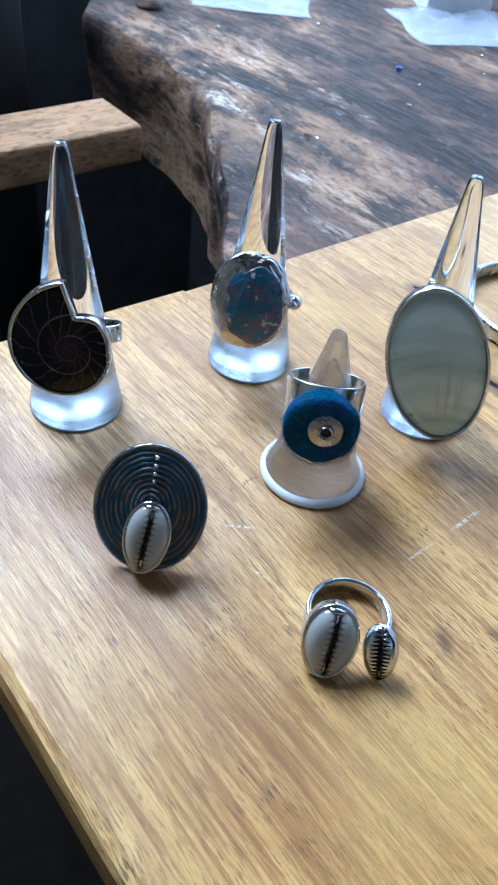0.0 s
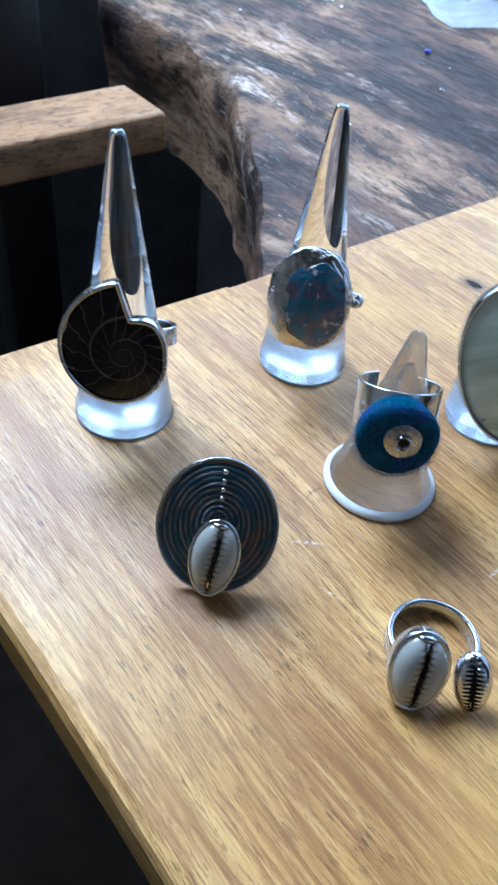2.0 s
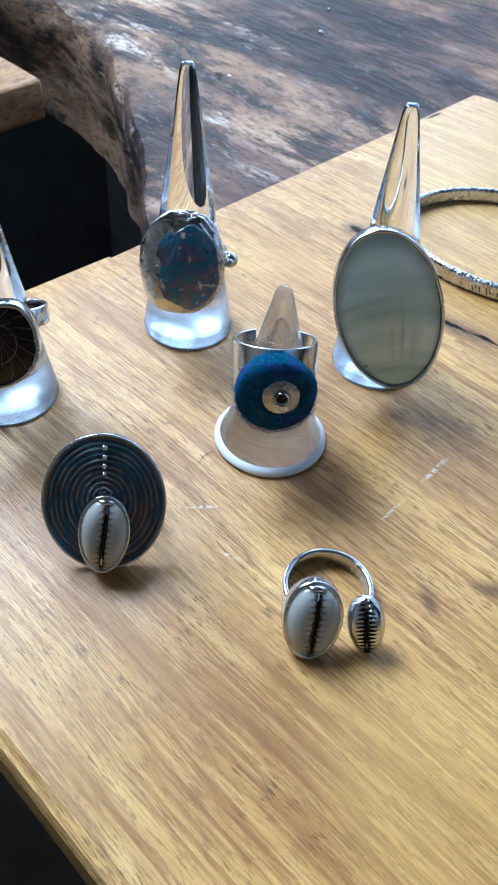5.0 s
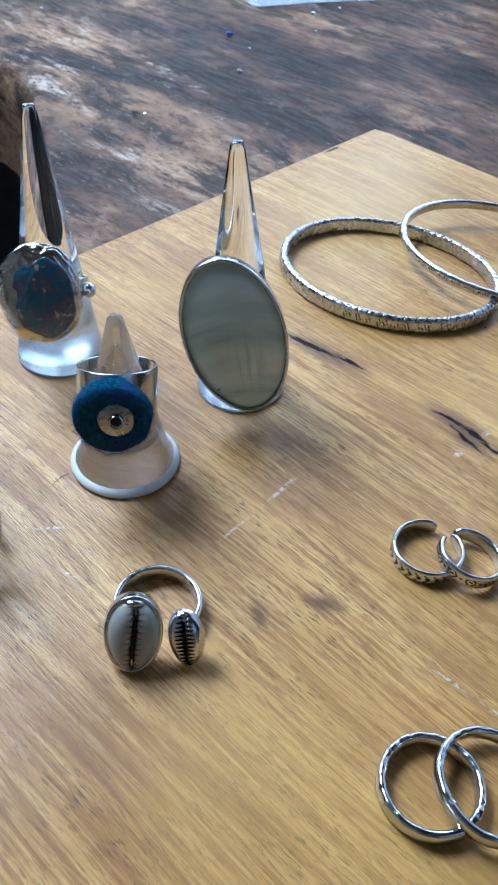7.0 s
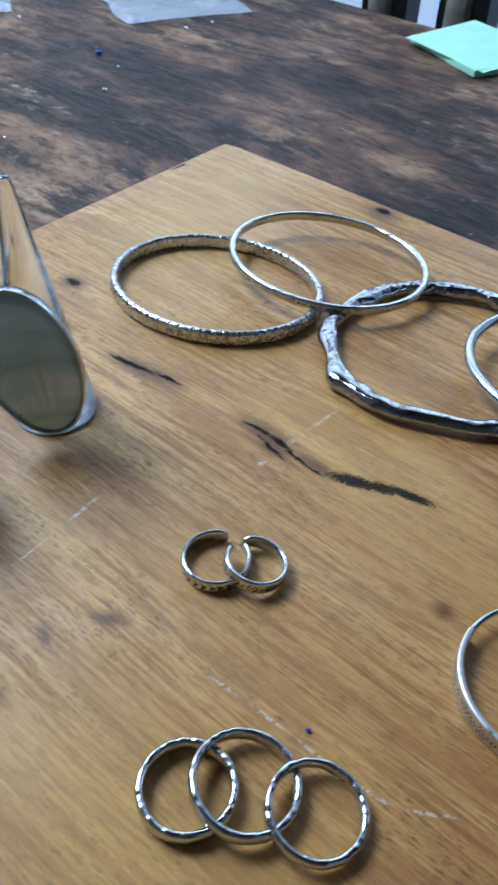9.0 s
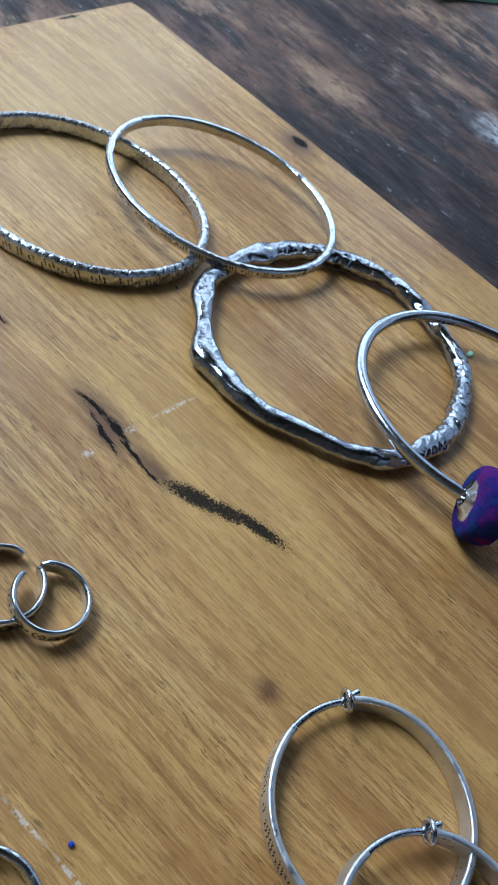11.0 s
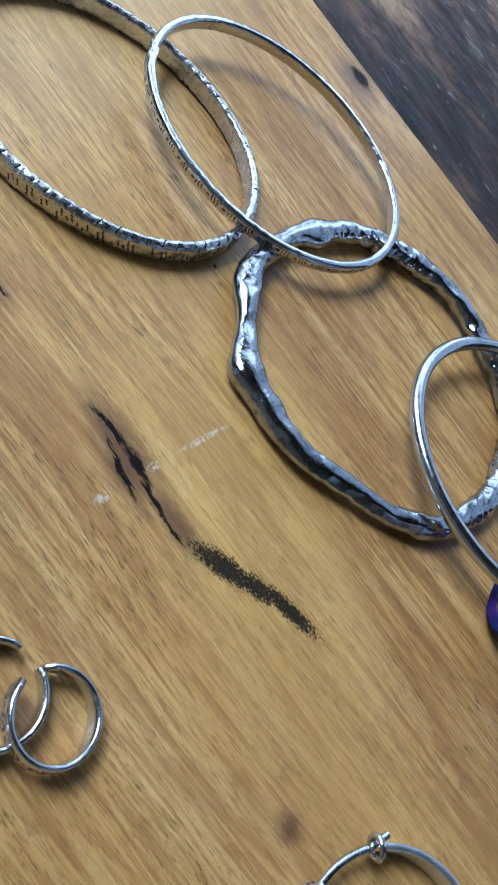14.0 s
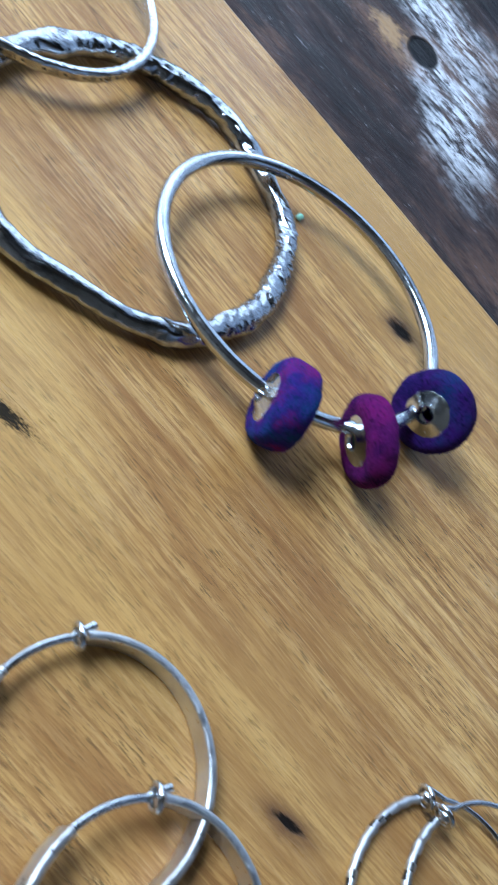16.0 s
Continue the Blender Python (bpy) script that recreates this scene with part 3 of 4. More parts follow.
# ---------------------------------------------------------------- ammonite ring
def ammonite_outline(n=100):
    """Snail outline: one shrinking whorl, then the step up to the mouth."""
    pts = []
    for k in range(n):
        th = 94 + 346 * k / (n - 1)
        if th < 360:
            r = 0.0186 - 0.0083 * (th - 94) / 266
        elif th < 408:
            r = 0.0103 + 0.0007 * (th - 360) / 48
        else:
            r = 0.0110 - 0.0020 * (th - 408) / 32
        pts.append((r * math.cos(radians(th)), r * math.sin(radians(th))))
    return pts


def filled_outline(pts, z0, z1, dome=0.0, inset=0.0006):
    """A slab with a slightly domed face from a closed outline."""
    bm = bmesh.new()
    rows = []
    for s, z in ((1.0, z0), (1.0, z1 - inset), (0.985, z1), (0.8, z1 + dome * 0.35), (0.55, z1 + dome * 0.7), (0.3, z1 + dome * 0.92), (0.1, z1 + dome)):
        rows.append([bm.verts.new((x * s, y * s, z)) for x, y in pts])
    grid_faces(bm, rows, False, True)
    bm.faces.new(rows[0])
    bm.faces.new(rows[-1])
    return bm


def ammonite_stone():
    m = Nodes("ammonite_stone")
    p = m.vmath("MULTIPLY", m.coord, (1, 1, 0))
    sep = m.nt.nodes.new("ShaderNodeSeparateXYZ")
    m.link(p, sep.inputs[0])
    r = m.vmath("LENGTH", p)
    ang = m.math("ARCTAN2", sep.outputs["Y"], sep.outputs["X"])
    # logarithmic spiral seams and curved chamber walls
    lg = m.math("LOGARITHM", m.math("ADD", r, 0.0003), 2.718)
    turn = m.math("ADD", m.math("DIVIDE", ang, 6.2832), m.math("MULTIPLY", lg, 1.25))
    seam = m.math("ABSOLUTE", m.math("SUBTRACT", m.math("FRACT", turn), 0.5))
    wob = m.noise(m.mapping(m.coord, scale=(260,) * 3), 1.0, 3)
    cham = m.math("ADD", m.math("MULTIPLY", ang, 2.55), m.math("MULTIPLY", m.math("FRACT", turn), 1.0))
    cham = m.math("ADD", cham, m.math("MULTIPLY", wob, 1.1))
    walls = m.math("ABSOLUTE", m.math("SUBTRACT", m.math("FRACT", cham), 0.5))
    line = m.math("MAXIMUM", m.range(seam, 0.055, 0.015), m.math("MULTIPLY", m.range(walls, 0.06, 0.01), 0.85))
    tint = m.noise(m.mapping(m.coord, scale=(150,) * 3), 1.0, 4, 0.65)
    col = m.ramp(tint, (0.30, (0.004, 0.004, 0.006)), (0.52, (0.008, 0.006, 0.008)), (0.72, (0.020, 0.013, 0.010)))
    inner = m.range(r, 0.0075, 0.002)
    col = m.mix(m.math("MULTIPLY", inner, 0.6), col, (0.030, 0.019, 0.023))
    col = m.mix(m.math("MULTIPLY", line, m.range(tint, 0.35, 0.65, 0.30, 0.80)), col, (0.17, 0.130, 0.105))
    return m.done(base_color=col, roughness=0.16, normal=m.bump(line, 0.15, 0.0004), specular_ior_level=0.28)


m_a = facing(-0.2814, -0.0444, 0.0300, 38, 14, 2)
ring = thing("ammonite_ring", m_a, "silver ring with a dark ammonite slice on a clear cone", "ring")
out = ammonite_outline()
part("ammonite", filled_outline([(x * 0.91, y * 0.91) for x, y in out], -0.001, 0.0022, 0.0006), ammonite_stone(), ring, "dark brown sliced ammonite with pale chamber lines")
rim = [Vector((x * 0.953, y * 0.953, 0.0006)) for x, y in out]
part("bezel", sweep(rim, rounded(0.0011, 0.0042, 0.0004, 2), True), SILVER, ring, "polished silver bezel")
bd = part("band", band(0.0098, 0.0048, 0.0012, 0, 360), SILVER, ring)
bd.matrix_local = Matrix.Translation((0.0022, 0.0012, -0.0098)) @ pose(0, 0, 0, 78, 0, 0)


# ---------------------------------------------------------------- cast silver ring with blue stone
def pebble(rx, ry, h, seed, lump=0.12, n=56, rings=22, dish=0.0):
    """Uneven domed pebble lying on the xy plane; dish sinks a hollow into its middle."""
    bm = bmesh.new()
    rows = []
    for i in range(rings):
        v = i / (rings - 1)
        ph = -0.6 + v * (math.pi / 2 + 0.6)
        row = []
        for k in range(n):
            a = 2 * math.pi * k / n
            c = math.cos(ph)
            d = Vector((math.cos(a) * c, math.sin(a) * c, math.sin(ph)))
            q = 1 + lump * noise.noise(d * 1.3 + Vector((seed, 0, 0))) + lump * 0.25 * noise.noise(d * 6 + Vector((0, seed, 0))) + lump * 0.07 * noise.noise(d * 12 + Vector((seed, seed, 0)))
            x, y, z = rx * d.x * q, ry * d.y * q, h * d.z * q
            rr = math.hypot(d.x, d.y)
            if dish and d.z > 0:
                z -= dish * max(0.0, 1 - (rr / 0.62) ** 4)
            row.append(bm.verts.new((x, y, z)))
        rows.append(row)
    grid_faces(bm, rows, False, True)
    bm.faces.new(rows[0])
    bm.faces.new(rows[-1])
    return bm


def blue_stone():
    m = Nodes("blue_violet_stone")
    a = m.noise(m.mapping(m.coord, scale=(260,) * 3), 1.0, 4, 0.6, 0.6)
    b = m.noise(m.mapping(m.coord, scale=(330,) * 3, loc=(2, 5, 1)), 1.0, 4, 0.6)
    col = m.ramp(a, (0.36, (0.012, 0.12, 0.20)), (0.50, (0.025, 0.11, 0.19)), (0.54, (0.070, 0.080, 0.140)), (0.68, (0.115, 0.115, 0.165)))
    col = m.mix(m.range(b, 0.60, 0.68), col, (0.46, 0.42, 0.40))
    col = m.mix(m.range(b, 0.36, 0.28), col, (0.015, 0.016, 0.03))
    return m.done(base_color=col, roughness=0.2, coat_weight=0.6, normal=m.bump(b, 0.5, 0.0012))


m_b = facing(-0.2270, -0.0500, 0.0300, 42, 16, -4)
ring = thing("cast_silver_ring", m_b, "chunky cast silver ring with a mottled blue and violet stone", "ring")
part("setting", pebble(0.0118, 0.0144, 0.0046, 3.1, 0.11, n=200, rings=90, dish=0.0002), CAST, ring, "lumpy polished cast silver")
st = part("stone", pebble(0.0086, 0.0112, 0.0020, 7.7, 0.14, n=120, rings=50), blue_stone(), ring, "mottled blue and violet stone")
st.matrix_local = Matrix.Translation((0.0010, -0.0002, 0.0029))
bd = part("band", band(0.0100, 0.0042, 0.0016, 0, 360), CAST, ring)
bd.matrix_local = Matrix.Translation((0.0022, 0.0010, -0.0098)) @ pose(0, 0, 0, 76, 0, 0)
for dx, dz, r in ((0.0128, -0.0035, 0.0022), (0.0120, -0.0062, 0.0017), (0.0126, -0.0016, 0.0012)):
    part("granule", ball_bm(r, (dx, 0.0006 + r * 0.3, dz)), CAST, ring)


# ---------------------------------------------------------------- felt
def felt(name, low_c, mid_c, high_c, scale=120.0):
    m = Nodes(name)
    a = m.noise(m.mapping(m.coord, scale=(scale,) * 3), 1.0, 4, 0.6)
    fib = m.noise(m.mapping(m.coord, scale=(700, 3800, 2500)), 1.0, 4, 0.75, 1.5)
    col = m.ramp(a, (0.36, low_c), (0.50, mid_c), (0.64, high_c))
    col = m.mix(m.math("MULTIPLY", m.range(fib, 0.46, 0.60), 0.75), col, tuple(min(1, c * 1.9 + 0.004) for c in mid_c))
    dark = m.noise(m.mapping(m.coord, scale=(1900, 900, 1500)), 1.0, 3, 0.6)
    col = m.mix(m.math("MULTIPLY", m.range(dark, 0.52, 0.66), 0.7), col, tuple(c * 0.35 for c in low_c))
    return m.done(base_color=col, roughness=0.95, specular_ior_level=0.1, normal=m.bump(fib, 0.8, 0.0012))


FELT_BLUE = felt("blue_teal_felt", (0.004, 0.026, 0.120), (0.003, 0.085, 0.150), (0.028, 0.030, 0.300), 110)
FELT_MIX = felt("magenta_blue_felt", (0.008, 0.085, 0.22), (0.035, 0.020, 0.18), (0.26, 0.010, 0.15), 95)
FELT_PLUM = felt("plum_felt", (0.030, 0.005, 0.070), (0.11, 0.008, 0.105), (0.22, 0.010, 0.14), 110)
FELT_NAVY = felt("navy_violet_felt", (0.010, 0.010, 0.075), (0.032, 0.008, 0.105), (0.010, 0.045, 0.150), 80)


FIBRE = plain("loose_blue_fibre", (0.010, 0.115, 0.24), 0.8, var=0.7, scale=400)


def felt_body(r, half, hole, seed, n=72, fuzz=0.0002):
    """Soft felt ring round z, thickest at its rim's middle, with an uneven surface."""
    bm = bmesh.new()
    rows = []
    m = 30
    for k in range(n):
        a = 2 * math.pi * k / n
        row = []
        for j in range(m):
            b = 2 * math.pi * j / m
            c, s = math.cos(b), math.sin(b)
            cx = (r + hole) / 2 + (r - hole) / 2 * math.copysign(abs(c) ** 0.75, c)
            cz = half * math.copysign(abs(s) ** 0.75, s)
            p = Vector((cx * math.cos(a), cx * math.sin(a), cz))
            d = noise.noise(p * 220 + Vector((seed, 0, 0))) * 1.6 + noise.noise(p * 900 + Vector((0, seed, 0)))
            row.append(bm.verts.new(p + Vector((math.cos(a) * c, math.sin(a) * c, s)) * fuzz * d))
        rows.append(row)
    grid_faces(bm, rows, True, True)
    return bm


def fibres(r, half, seed, count, length=0.0016, face=False):
    """Loose short fibres standing off a felt body: thin slivers."""
    rnd = random.Random(seed)
    bm = bmesh.new()
    for _ in range(count):
        a, b = rnd.uniform(0, 2 * math.pi), rnd.uniform(-1, 1)
        base = Vector((r * math.cos(a), r * math.sin(a), half * b * 0.8)) * rnd.uniform(0.96, 1.0)
        out = Vector((math.cos(a), math.sin(a), b * 0.6)).normalized()
        side = out.cross(Vector((rnd.uniform(-1, 1), rnd.uniform(-1, 1), rnd.uniform(-1, 1)))).normalized()
        tip = base + out * rnd.uniform(0.2, 0.5) * length + side * rnd.uniform(0.4, 1.0) * length
        if face and rnd.random() < 0.6:
            q = r * rnd.uniform(0.42, 0.98)
            base = Vector((q * math.cos(a), q * math.sin(a), half * (0.97 - 0.25 * max(0.0, q / r - 0.75))))
            out = Vector((0, 0, 1))
            side = Vector((-math.sin(a), math.cos(a), 0)) * rnd.choice((-1, 1)) + Vector((math.cos(a), math.sin(a), 0)) * rnd.uniform(-0.7, 0.7)
            tip = base + out * rnd.uniform(0.05, 0.3) * length + side * rnd.uniform(0.5, 1.2) * length
        w = out.cross(side).normalized() * 0.00004
        v = [bm.verts.new(p) for p in (base - w, base + w, tip)]
        bm.faces.new(v)
    return bm


m_c = facing(-0.2418, -0.1000, 0.0268, 43, 12, 0)
ring = thing("felt_ring", m_c, "wide silver ring with a riveted teal and blue felt disc", "ring")
fd = part("felt_disc", felt_body(0.0097, 0.0034, 0.0012, 4.0), FELT_BLUE, ring, "fuzzy blue-green felt disc")
part("fuzz", fibres(0.0096, 0.0034, 5, 2200, 0.0025, True), FIBRE, fd)
rv = part("rivet_plate", lathe([(0, 0.0028), (0.0036, 0.0028), (0.0037, 0.0033), (0.0032, 0.0036), (0.0016, 0.0036), (0.0016, 0.0031)], 40), WASHER, ring, "round silver washer")
part("tube_end", lathe([(0.0010, 0.0034), (0.0015, 0.0034), (0.0016, 0.0044), (0.0014, 0.0047), (0.0011, 0.0045), (0.0010, 0.0032), (0, 0.0032)], 32), SILVER, rv, "open silver tube end with a dark hole")
part("hole", lathe([(0, 0.00345), (0.00098, 0.00345)], 24), OXIDE, rv)
rv.matrix_local = Matrix.Translation((0.0012, 0.0005, 0.0)) @ Matrix.Diagonal((1.22, 1.22, 1.0, 1.0))
bd = part("band", band(0.0102, 0.0112, 0.0007, -242, 62, 72), SILVER, ring, "wide plain silver cuff")
bd.matrix_local = Matrix.Translation((0.0004, 0.0020, -0.0118)) @ pose(0, 0, 0, 78, 0, 0) @ pose(0, 0, 0, 0, 0, 180)


# ---------------------------------------------------------------- oval shell ring
def pale_shell():
    m = Nodes("pale_green_shell")
    p = m.mapping(m.coord, rot=(0, 0, 8))
    sep = m.nt.nodes.new("ShaderNodeSeparateXYZ")
    m.link(p, sep.inputs[0])
    arc = m.nt.nodes.new("ShaderNodeCombineXYZ")
    m.link(sep.outputs["X"], arc.inputs["X"])
    m.link(m.math("ADD", sep.outputs["Y"], m.math("MULTIPLY", m.math("MULTIPLY", sep.outputs["X"], sep.outputs["X"]), 22.0)), arc.inputs["Y"])
    q = arc.outputs["Vector"]
    band_n = m.noise(m.mapping(q, scale=(16, 95, 30)), 1.0, 4, 0.55, 0.4)
    rays = m.noise(m.mapping(q, scale=(520, 34, 200)), 1.0, 4, 0.6, 0.3)
    col = m.ramp(band_n, (0.34, (0.36, 0.50, 0.48)), (0.45, (0.54, 0.69, 0.64)), (0.55, (0.66, 0.79, 0.73)), (0.68, (0.84, 0.90, 0.84)))
    lowhalf = m.blot(m.coord, 0.002, -0.006, 0.013, 0.009, 90, 0.1)
    col = m.mix(m.math("MULTIPLY", m.math("MULTIPLY", m.range(rays, 0.46, 0.66), lowhalf), 0.45), col, (0.34, 0.45, 0.43))
    spot = m.blot(m.coord, -0.0085, -0.0135, 0.0012, 0.0008, 40, 0.2)
    col = m.mix(m.math("MULTIPLY", spot, 0.6), col, (0.06, 0.065, 0.06))
    return m.done(base_color=col, roughness=0.22, coat_weight=0.35, subsurface_weight=0.08, subsurface_radius=(0.002, 0.002, 0.002), normal=m.bump(rays, 0.05, 0.0004))


def oval_pts(a, b, n, egg=0.0):
    return [(a * math.cos(2 * math.pi * k / n) * (1 + egg * math.sin(2 * math.pi * k / n)), b * math.sin(2 * math.pi * k / n)) for k in range(n)]


m_d = facing(-0.1984, -0.0985, 0.0284, 46, 12, 18)
ring = thing("oval_shell_ring", m_d, "silver ring with a large pale grey-green oval shell stone", "ring")
part("shell_stone", filled_outline(oval_pts(0.0131, 0.0217, 96, 0.03), -0.001, 0.0017, 0.0032), pale_shell(), ring, "pale grey-green banded shell oval")
part("bezel", sweep([Vector((x, y, 0.0002)) for x, y in oval_pts(0.0136, 0.0223, 120, 0.03)], rounded(0.0009, 0.0042, 0.0004, 2), True), SILVER, ring, "thin silver bezel")
bd = part("band", band(0.0098, 0.0050, 0.0012, 0, 360), SILVER, ring)
bd.matrix_local = Matrix.Translation((0.0006, 0.0010, -0.0112)) @ pose(0, 0, 0, 78, 0, 0)


# ---------------------------------------------------------------- cowrie shells
def cowrie_mat(name, a, b):
    """Grey-white shell with a ragged dark mouth and brownish lines between its teeth; a and b are its half width and half length."""
    m = Nodes(name)
    v = m.vmath("MULTIPLY", m.coord, (1 / a, 1 / b, 0))
    sep = m.nt.nodes.new("ShaderNodeSeparateXYZ")
    m.link(v, sep.inputs[0])
    x, y = sep.outputs["X"], sep.outputs["Y"]
    n = m.noise(m.mapping(m.coord, scale=(260,) * 3), 1.0, 3)
    rag = m.noise(m.mapping(v, scale=(2.5, 7, 1)), 1.0, 3, 0.65)
    mid = m.math("ADD", m.math("MULTIPLY", m.math("SINE", m.math("MULTIPLY", y, 2.2)), 0.05), 0.02)
    d = m.math("ABSOLUTE", m.math("SUBTRACT", x, mid))
    end = m.range(m.math("ABSOLUTE", y), 0.93, 0.80)
    d = m.math("ADD", d, m.math("MULTIPLY", m.math("SUBTRACT", rag, 0.5), 0.34))
    tooth = m.math("COSINE", m.math("ADD", m.math("MULTIPLY", y, 40.0), m.math("MULTIPLY", rag, 5.0)))
    col = m.mix(n, (0.30, 0.315, 0.295), (0.42, 0.43, 0.40))
    col = m.mix(m.math("MULTIPLY", m.math("MULTIPLY", m.range(d, 0.52, 0.12), end), 0.30), col, (0.24, 0.20, 0.16))
    col = m.mix(m.math("MULTIPLY", m.math("MULTIPLY", m.range(tooth, 0.1, 0.7), m.range(d, 0.46, 0.10)), m.math("MULTIPLY", end, 0.75)), col, (0.10, 0.070, 0.050))
    col = m.mix(m.math("MULTIPLY", m.range(d, 0.22, 0.07), end), col, (0.045, 0.032, 0.025))
    return m.done(base_color=col, roughness=0.2, coat_weight=0.4, subsurface_weight=0.1, subsurface_radius=(0.003, 0.0025, 0.002), normal=m.bump(tooth, 0.04, 0.0003))


def cowrie_body(a, b, h, slit=0.06, tooth=0.22, n=84, m=120):
    """Belly of a cowrie, long along y: domed, with a toothed slit pressed into it. Slot 1 marks the slit."""
    bm = bmesh.new()
    rows = []
    for i in range(m + 1):
        v = -1 + 2 * i / m
        row = []
        for k in range(n + 1):
            u = -1 + 2 * k / n
            # square to disc
            x = u * math.sqrt(max(0, 1 - v * v / 2))
            y = v * math.sqrt(max(0, 1 - u * u / 2))
            r2 = min(1.0, x * x + y * y)
            z = h * (1 - r2 ** 1.6) ** 0.5 if r2 < 1 else 0.0
            cx = 0.05 * math.sin(y * 2.2) + 0.02
            d = abs(x - cx)
            teeth = 0.5 + 0.5 * math.cos(y * 46)
            w = slit * (0.55 + 0.45 * (1 - y * y)) + tooth * teeth * (1 - abs(y)) ** 0.35
            if abs(y) < 0.93:
                z -= h * 0.42 * math.exp(-((d / (w * 0.75)) ** 4)) + h * 0.10 * math.exp(-((d / 0.34) ** 2))
            row.append(bm.verts.new((a * x * (1 + 0.08 * y), b * y, z)))
        rows.append(row)
    grid_faces(bm, rows, False, False)
    for f in bm.faces:
        c = f.calc_center_median()
        y = c.y / b
        x = c.x / a / (1 + 0.08 * y)
        teeth = 0.5 + 0.5 * math.cos(y * 46)
        w = slit * (0.5 + 0.5 * (1 - y * y)) + tooth * teeth * (1 - abs(y)) ** 0.35
        off = abs(x - 0.05 * math.sin(y * 2.2) - 0.02)
        if abs(y) < 0.92 and off < w * 0.8:
            f.material_index = 1
        elif abs(y) < 0.90 and off < w * 1.15 + 0.03:
            f.material_index = 2
    return bm


def cowrie_on(parent, m, a, b, h, mats=None, bezel=True):
    white = mats is None
    s = part("cowrie", cowrie_body(a, b, h, 0.08, 0.06 if white else 0.40), mats or [cowrie_mat("white_cowrie", a, b)] * 3, parent, "white cowrie shell with a dark toothed slit" if white else "small silver cowrie with a blackened slit")
    s.matrix_local = m
    if bezel:
        path = [Vector((x * 1.03 * (1 + 0.08 * y / b), y * 1.03, -h * 0.18)) for x, y in oval_pts(a, b, 72)]
        bz = part("bezel", sweep(path, rounded(a * 0.22, h * 0.85, a * 0.08, 3), True), SILVER, s, "polished silver bezel")
        cap = part("bezel_cap", ball_bm(a * 0.40, (0, b * 0.93, h * 0.10), 1.0, 0.38, 0.75), SILVER, s)
    bk = part("back", pebble(a * 0.97, b * 0.97, h * 0.75, 2.0, 0.05, 40, 12), SILVER, s)
    bk.matrix_local = pose(0, 0, -h * 0.05, 180, 0, 0)
    return s


# ---------------------------------------------------------------- disc ring with cowrie
def patina_disc():
    m = Nodes("blue_black_patina")
    n = m.noise(m.mapping(m.coord, scale=(170,) * 3), 1.0, 4, 0.6)
    f = m.noise(m.mapping(m.coord, scale=(800,) * 3), 1.0, 3)
    col = m.ramp(n, (0.33, (0.034, 0.115, 0.160)), (0.52, (0.045, 0.100, 0.140)), (0.68, (0.12, 0.095, 0.090)))
    col = m.mix(m.math("MULTIPLY", f, 0.4), col, (0.02, 0.025, 0.03))
    return m.done(base_color=col, metallic=0.35, roughness=0.30, normal=m.bump(f, 0.25, 0.0004))


COPPERY = plain("worn_copper_tone", (0.22, 0.17, 0.145), 0.30, metallic=0.7)


def ridged_disc(a, b):
    """Oval disc with concentric ridges that grow from a point above its middle; slot 1 is the worn ridge tops."""
    bm = bmesh.new()
    rows, nr, n = [], 150, 110
    for i in range(nr + 1):
        s = i / nr
        row = []
        for k in range(n):
            t = 2 * math.pi * k / n
            cy = 0.12 * b * (1 - s)
            ridge = 0.5 + 0.5 * math.cos(s * 2 * math.pi * 11.5)
            z = 0.00042 * ridge ** 0.8 * (1 if s < 0.985 else 0.5) + 0.0012 * (1 - s * s) + 0.00010 * noise.noise(Vector((s * 30, t * 3, 0)))
            row.append(bm.verts.new((a * max(s, 0.004) * math.cos(t), cy + b * max(s, 0.004) * math.sin(t), z)))
        rows.append(row)
    grid_faces(bm, rows, False, True)
    bm.faces.ensure_lookup_table()
    for idx, f in enumerate(bm.faces):
        i, k = idx // n, idx % n
        s = (i + 0.5) / nr
        if math.cos(s * 2 * math.pi * 11.5) > 0.55 and noise.noise(Vector((s * 9, math.cos(k / n * 6.283) * 2.2, math.sin(k / n * 6.283) * 2.2))) > -0.12:
            f.material_index = 1
    bm.faces.new(rows[0])
    lowr = [bm.verts.new((v.co.x, v.co.y, -0.0012)) for v in rows[-1]]
    grid_faces(bm, [rows[-1], lowr], False, True)
    bm.faces.new(lowr)
    return bm


m_e = facing(-0.2865, -0.0920, 0.0148, 40, 27, 0)
ring = thing("cowrie_disc_ring", m_e, "dark ridged oval disc ring with a white cowrie", "ring")
part("disc", ridged_disc(0.0134, 0.0159), [patina_disc(), COPPERY], ring, "blue-black disc with worn concentric ridges")
part("rim", sweep([Vector((x, y, -0.0003)) for x, y in oval_pts(0.0134, 0.0159, 110)], rounded(0.0006, 0.0016, 0.0002, 2), True), SILVER, ring, "thin silver rim")
cowrie_on(ring, pose(-0.0001, -0.0062, 0.0030, 0, 0, -6), 0.0050, 0.0086, 0.0034)
for k, yy in enumerate((0.0132, 0.0112, 0.0092, 0.0074)):
    part("granule", ball_bm(0.00078 - 0.00007 * k, (0.0007 - 0.0001 * k, yy, 0.0010 + 0.0002 * k), n=12), SILVER, ring)
bd = part("band", band(0.0098, 0.0040, 0.0012, 0, 360), SILVER, ring)
bd.matrix_local = Matrix.Translation((0.0, -0.0030, -0.0104)) @ pose(0, 0, 0, 62, 0, 0)

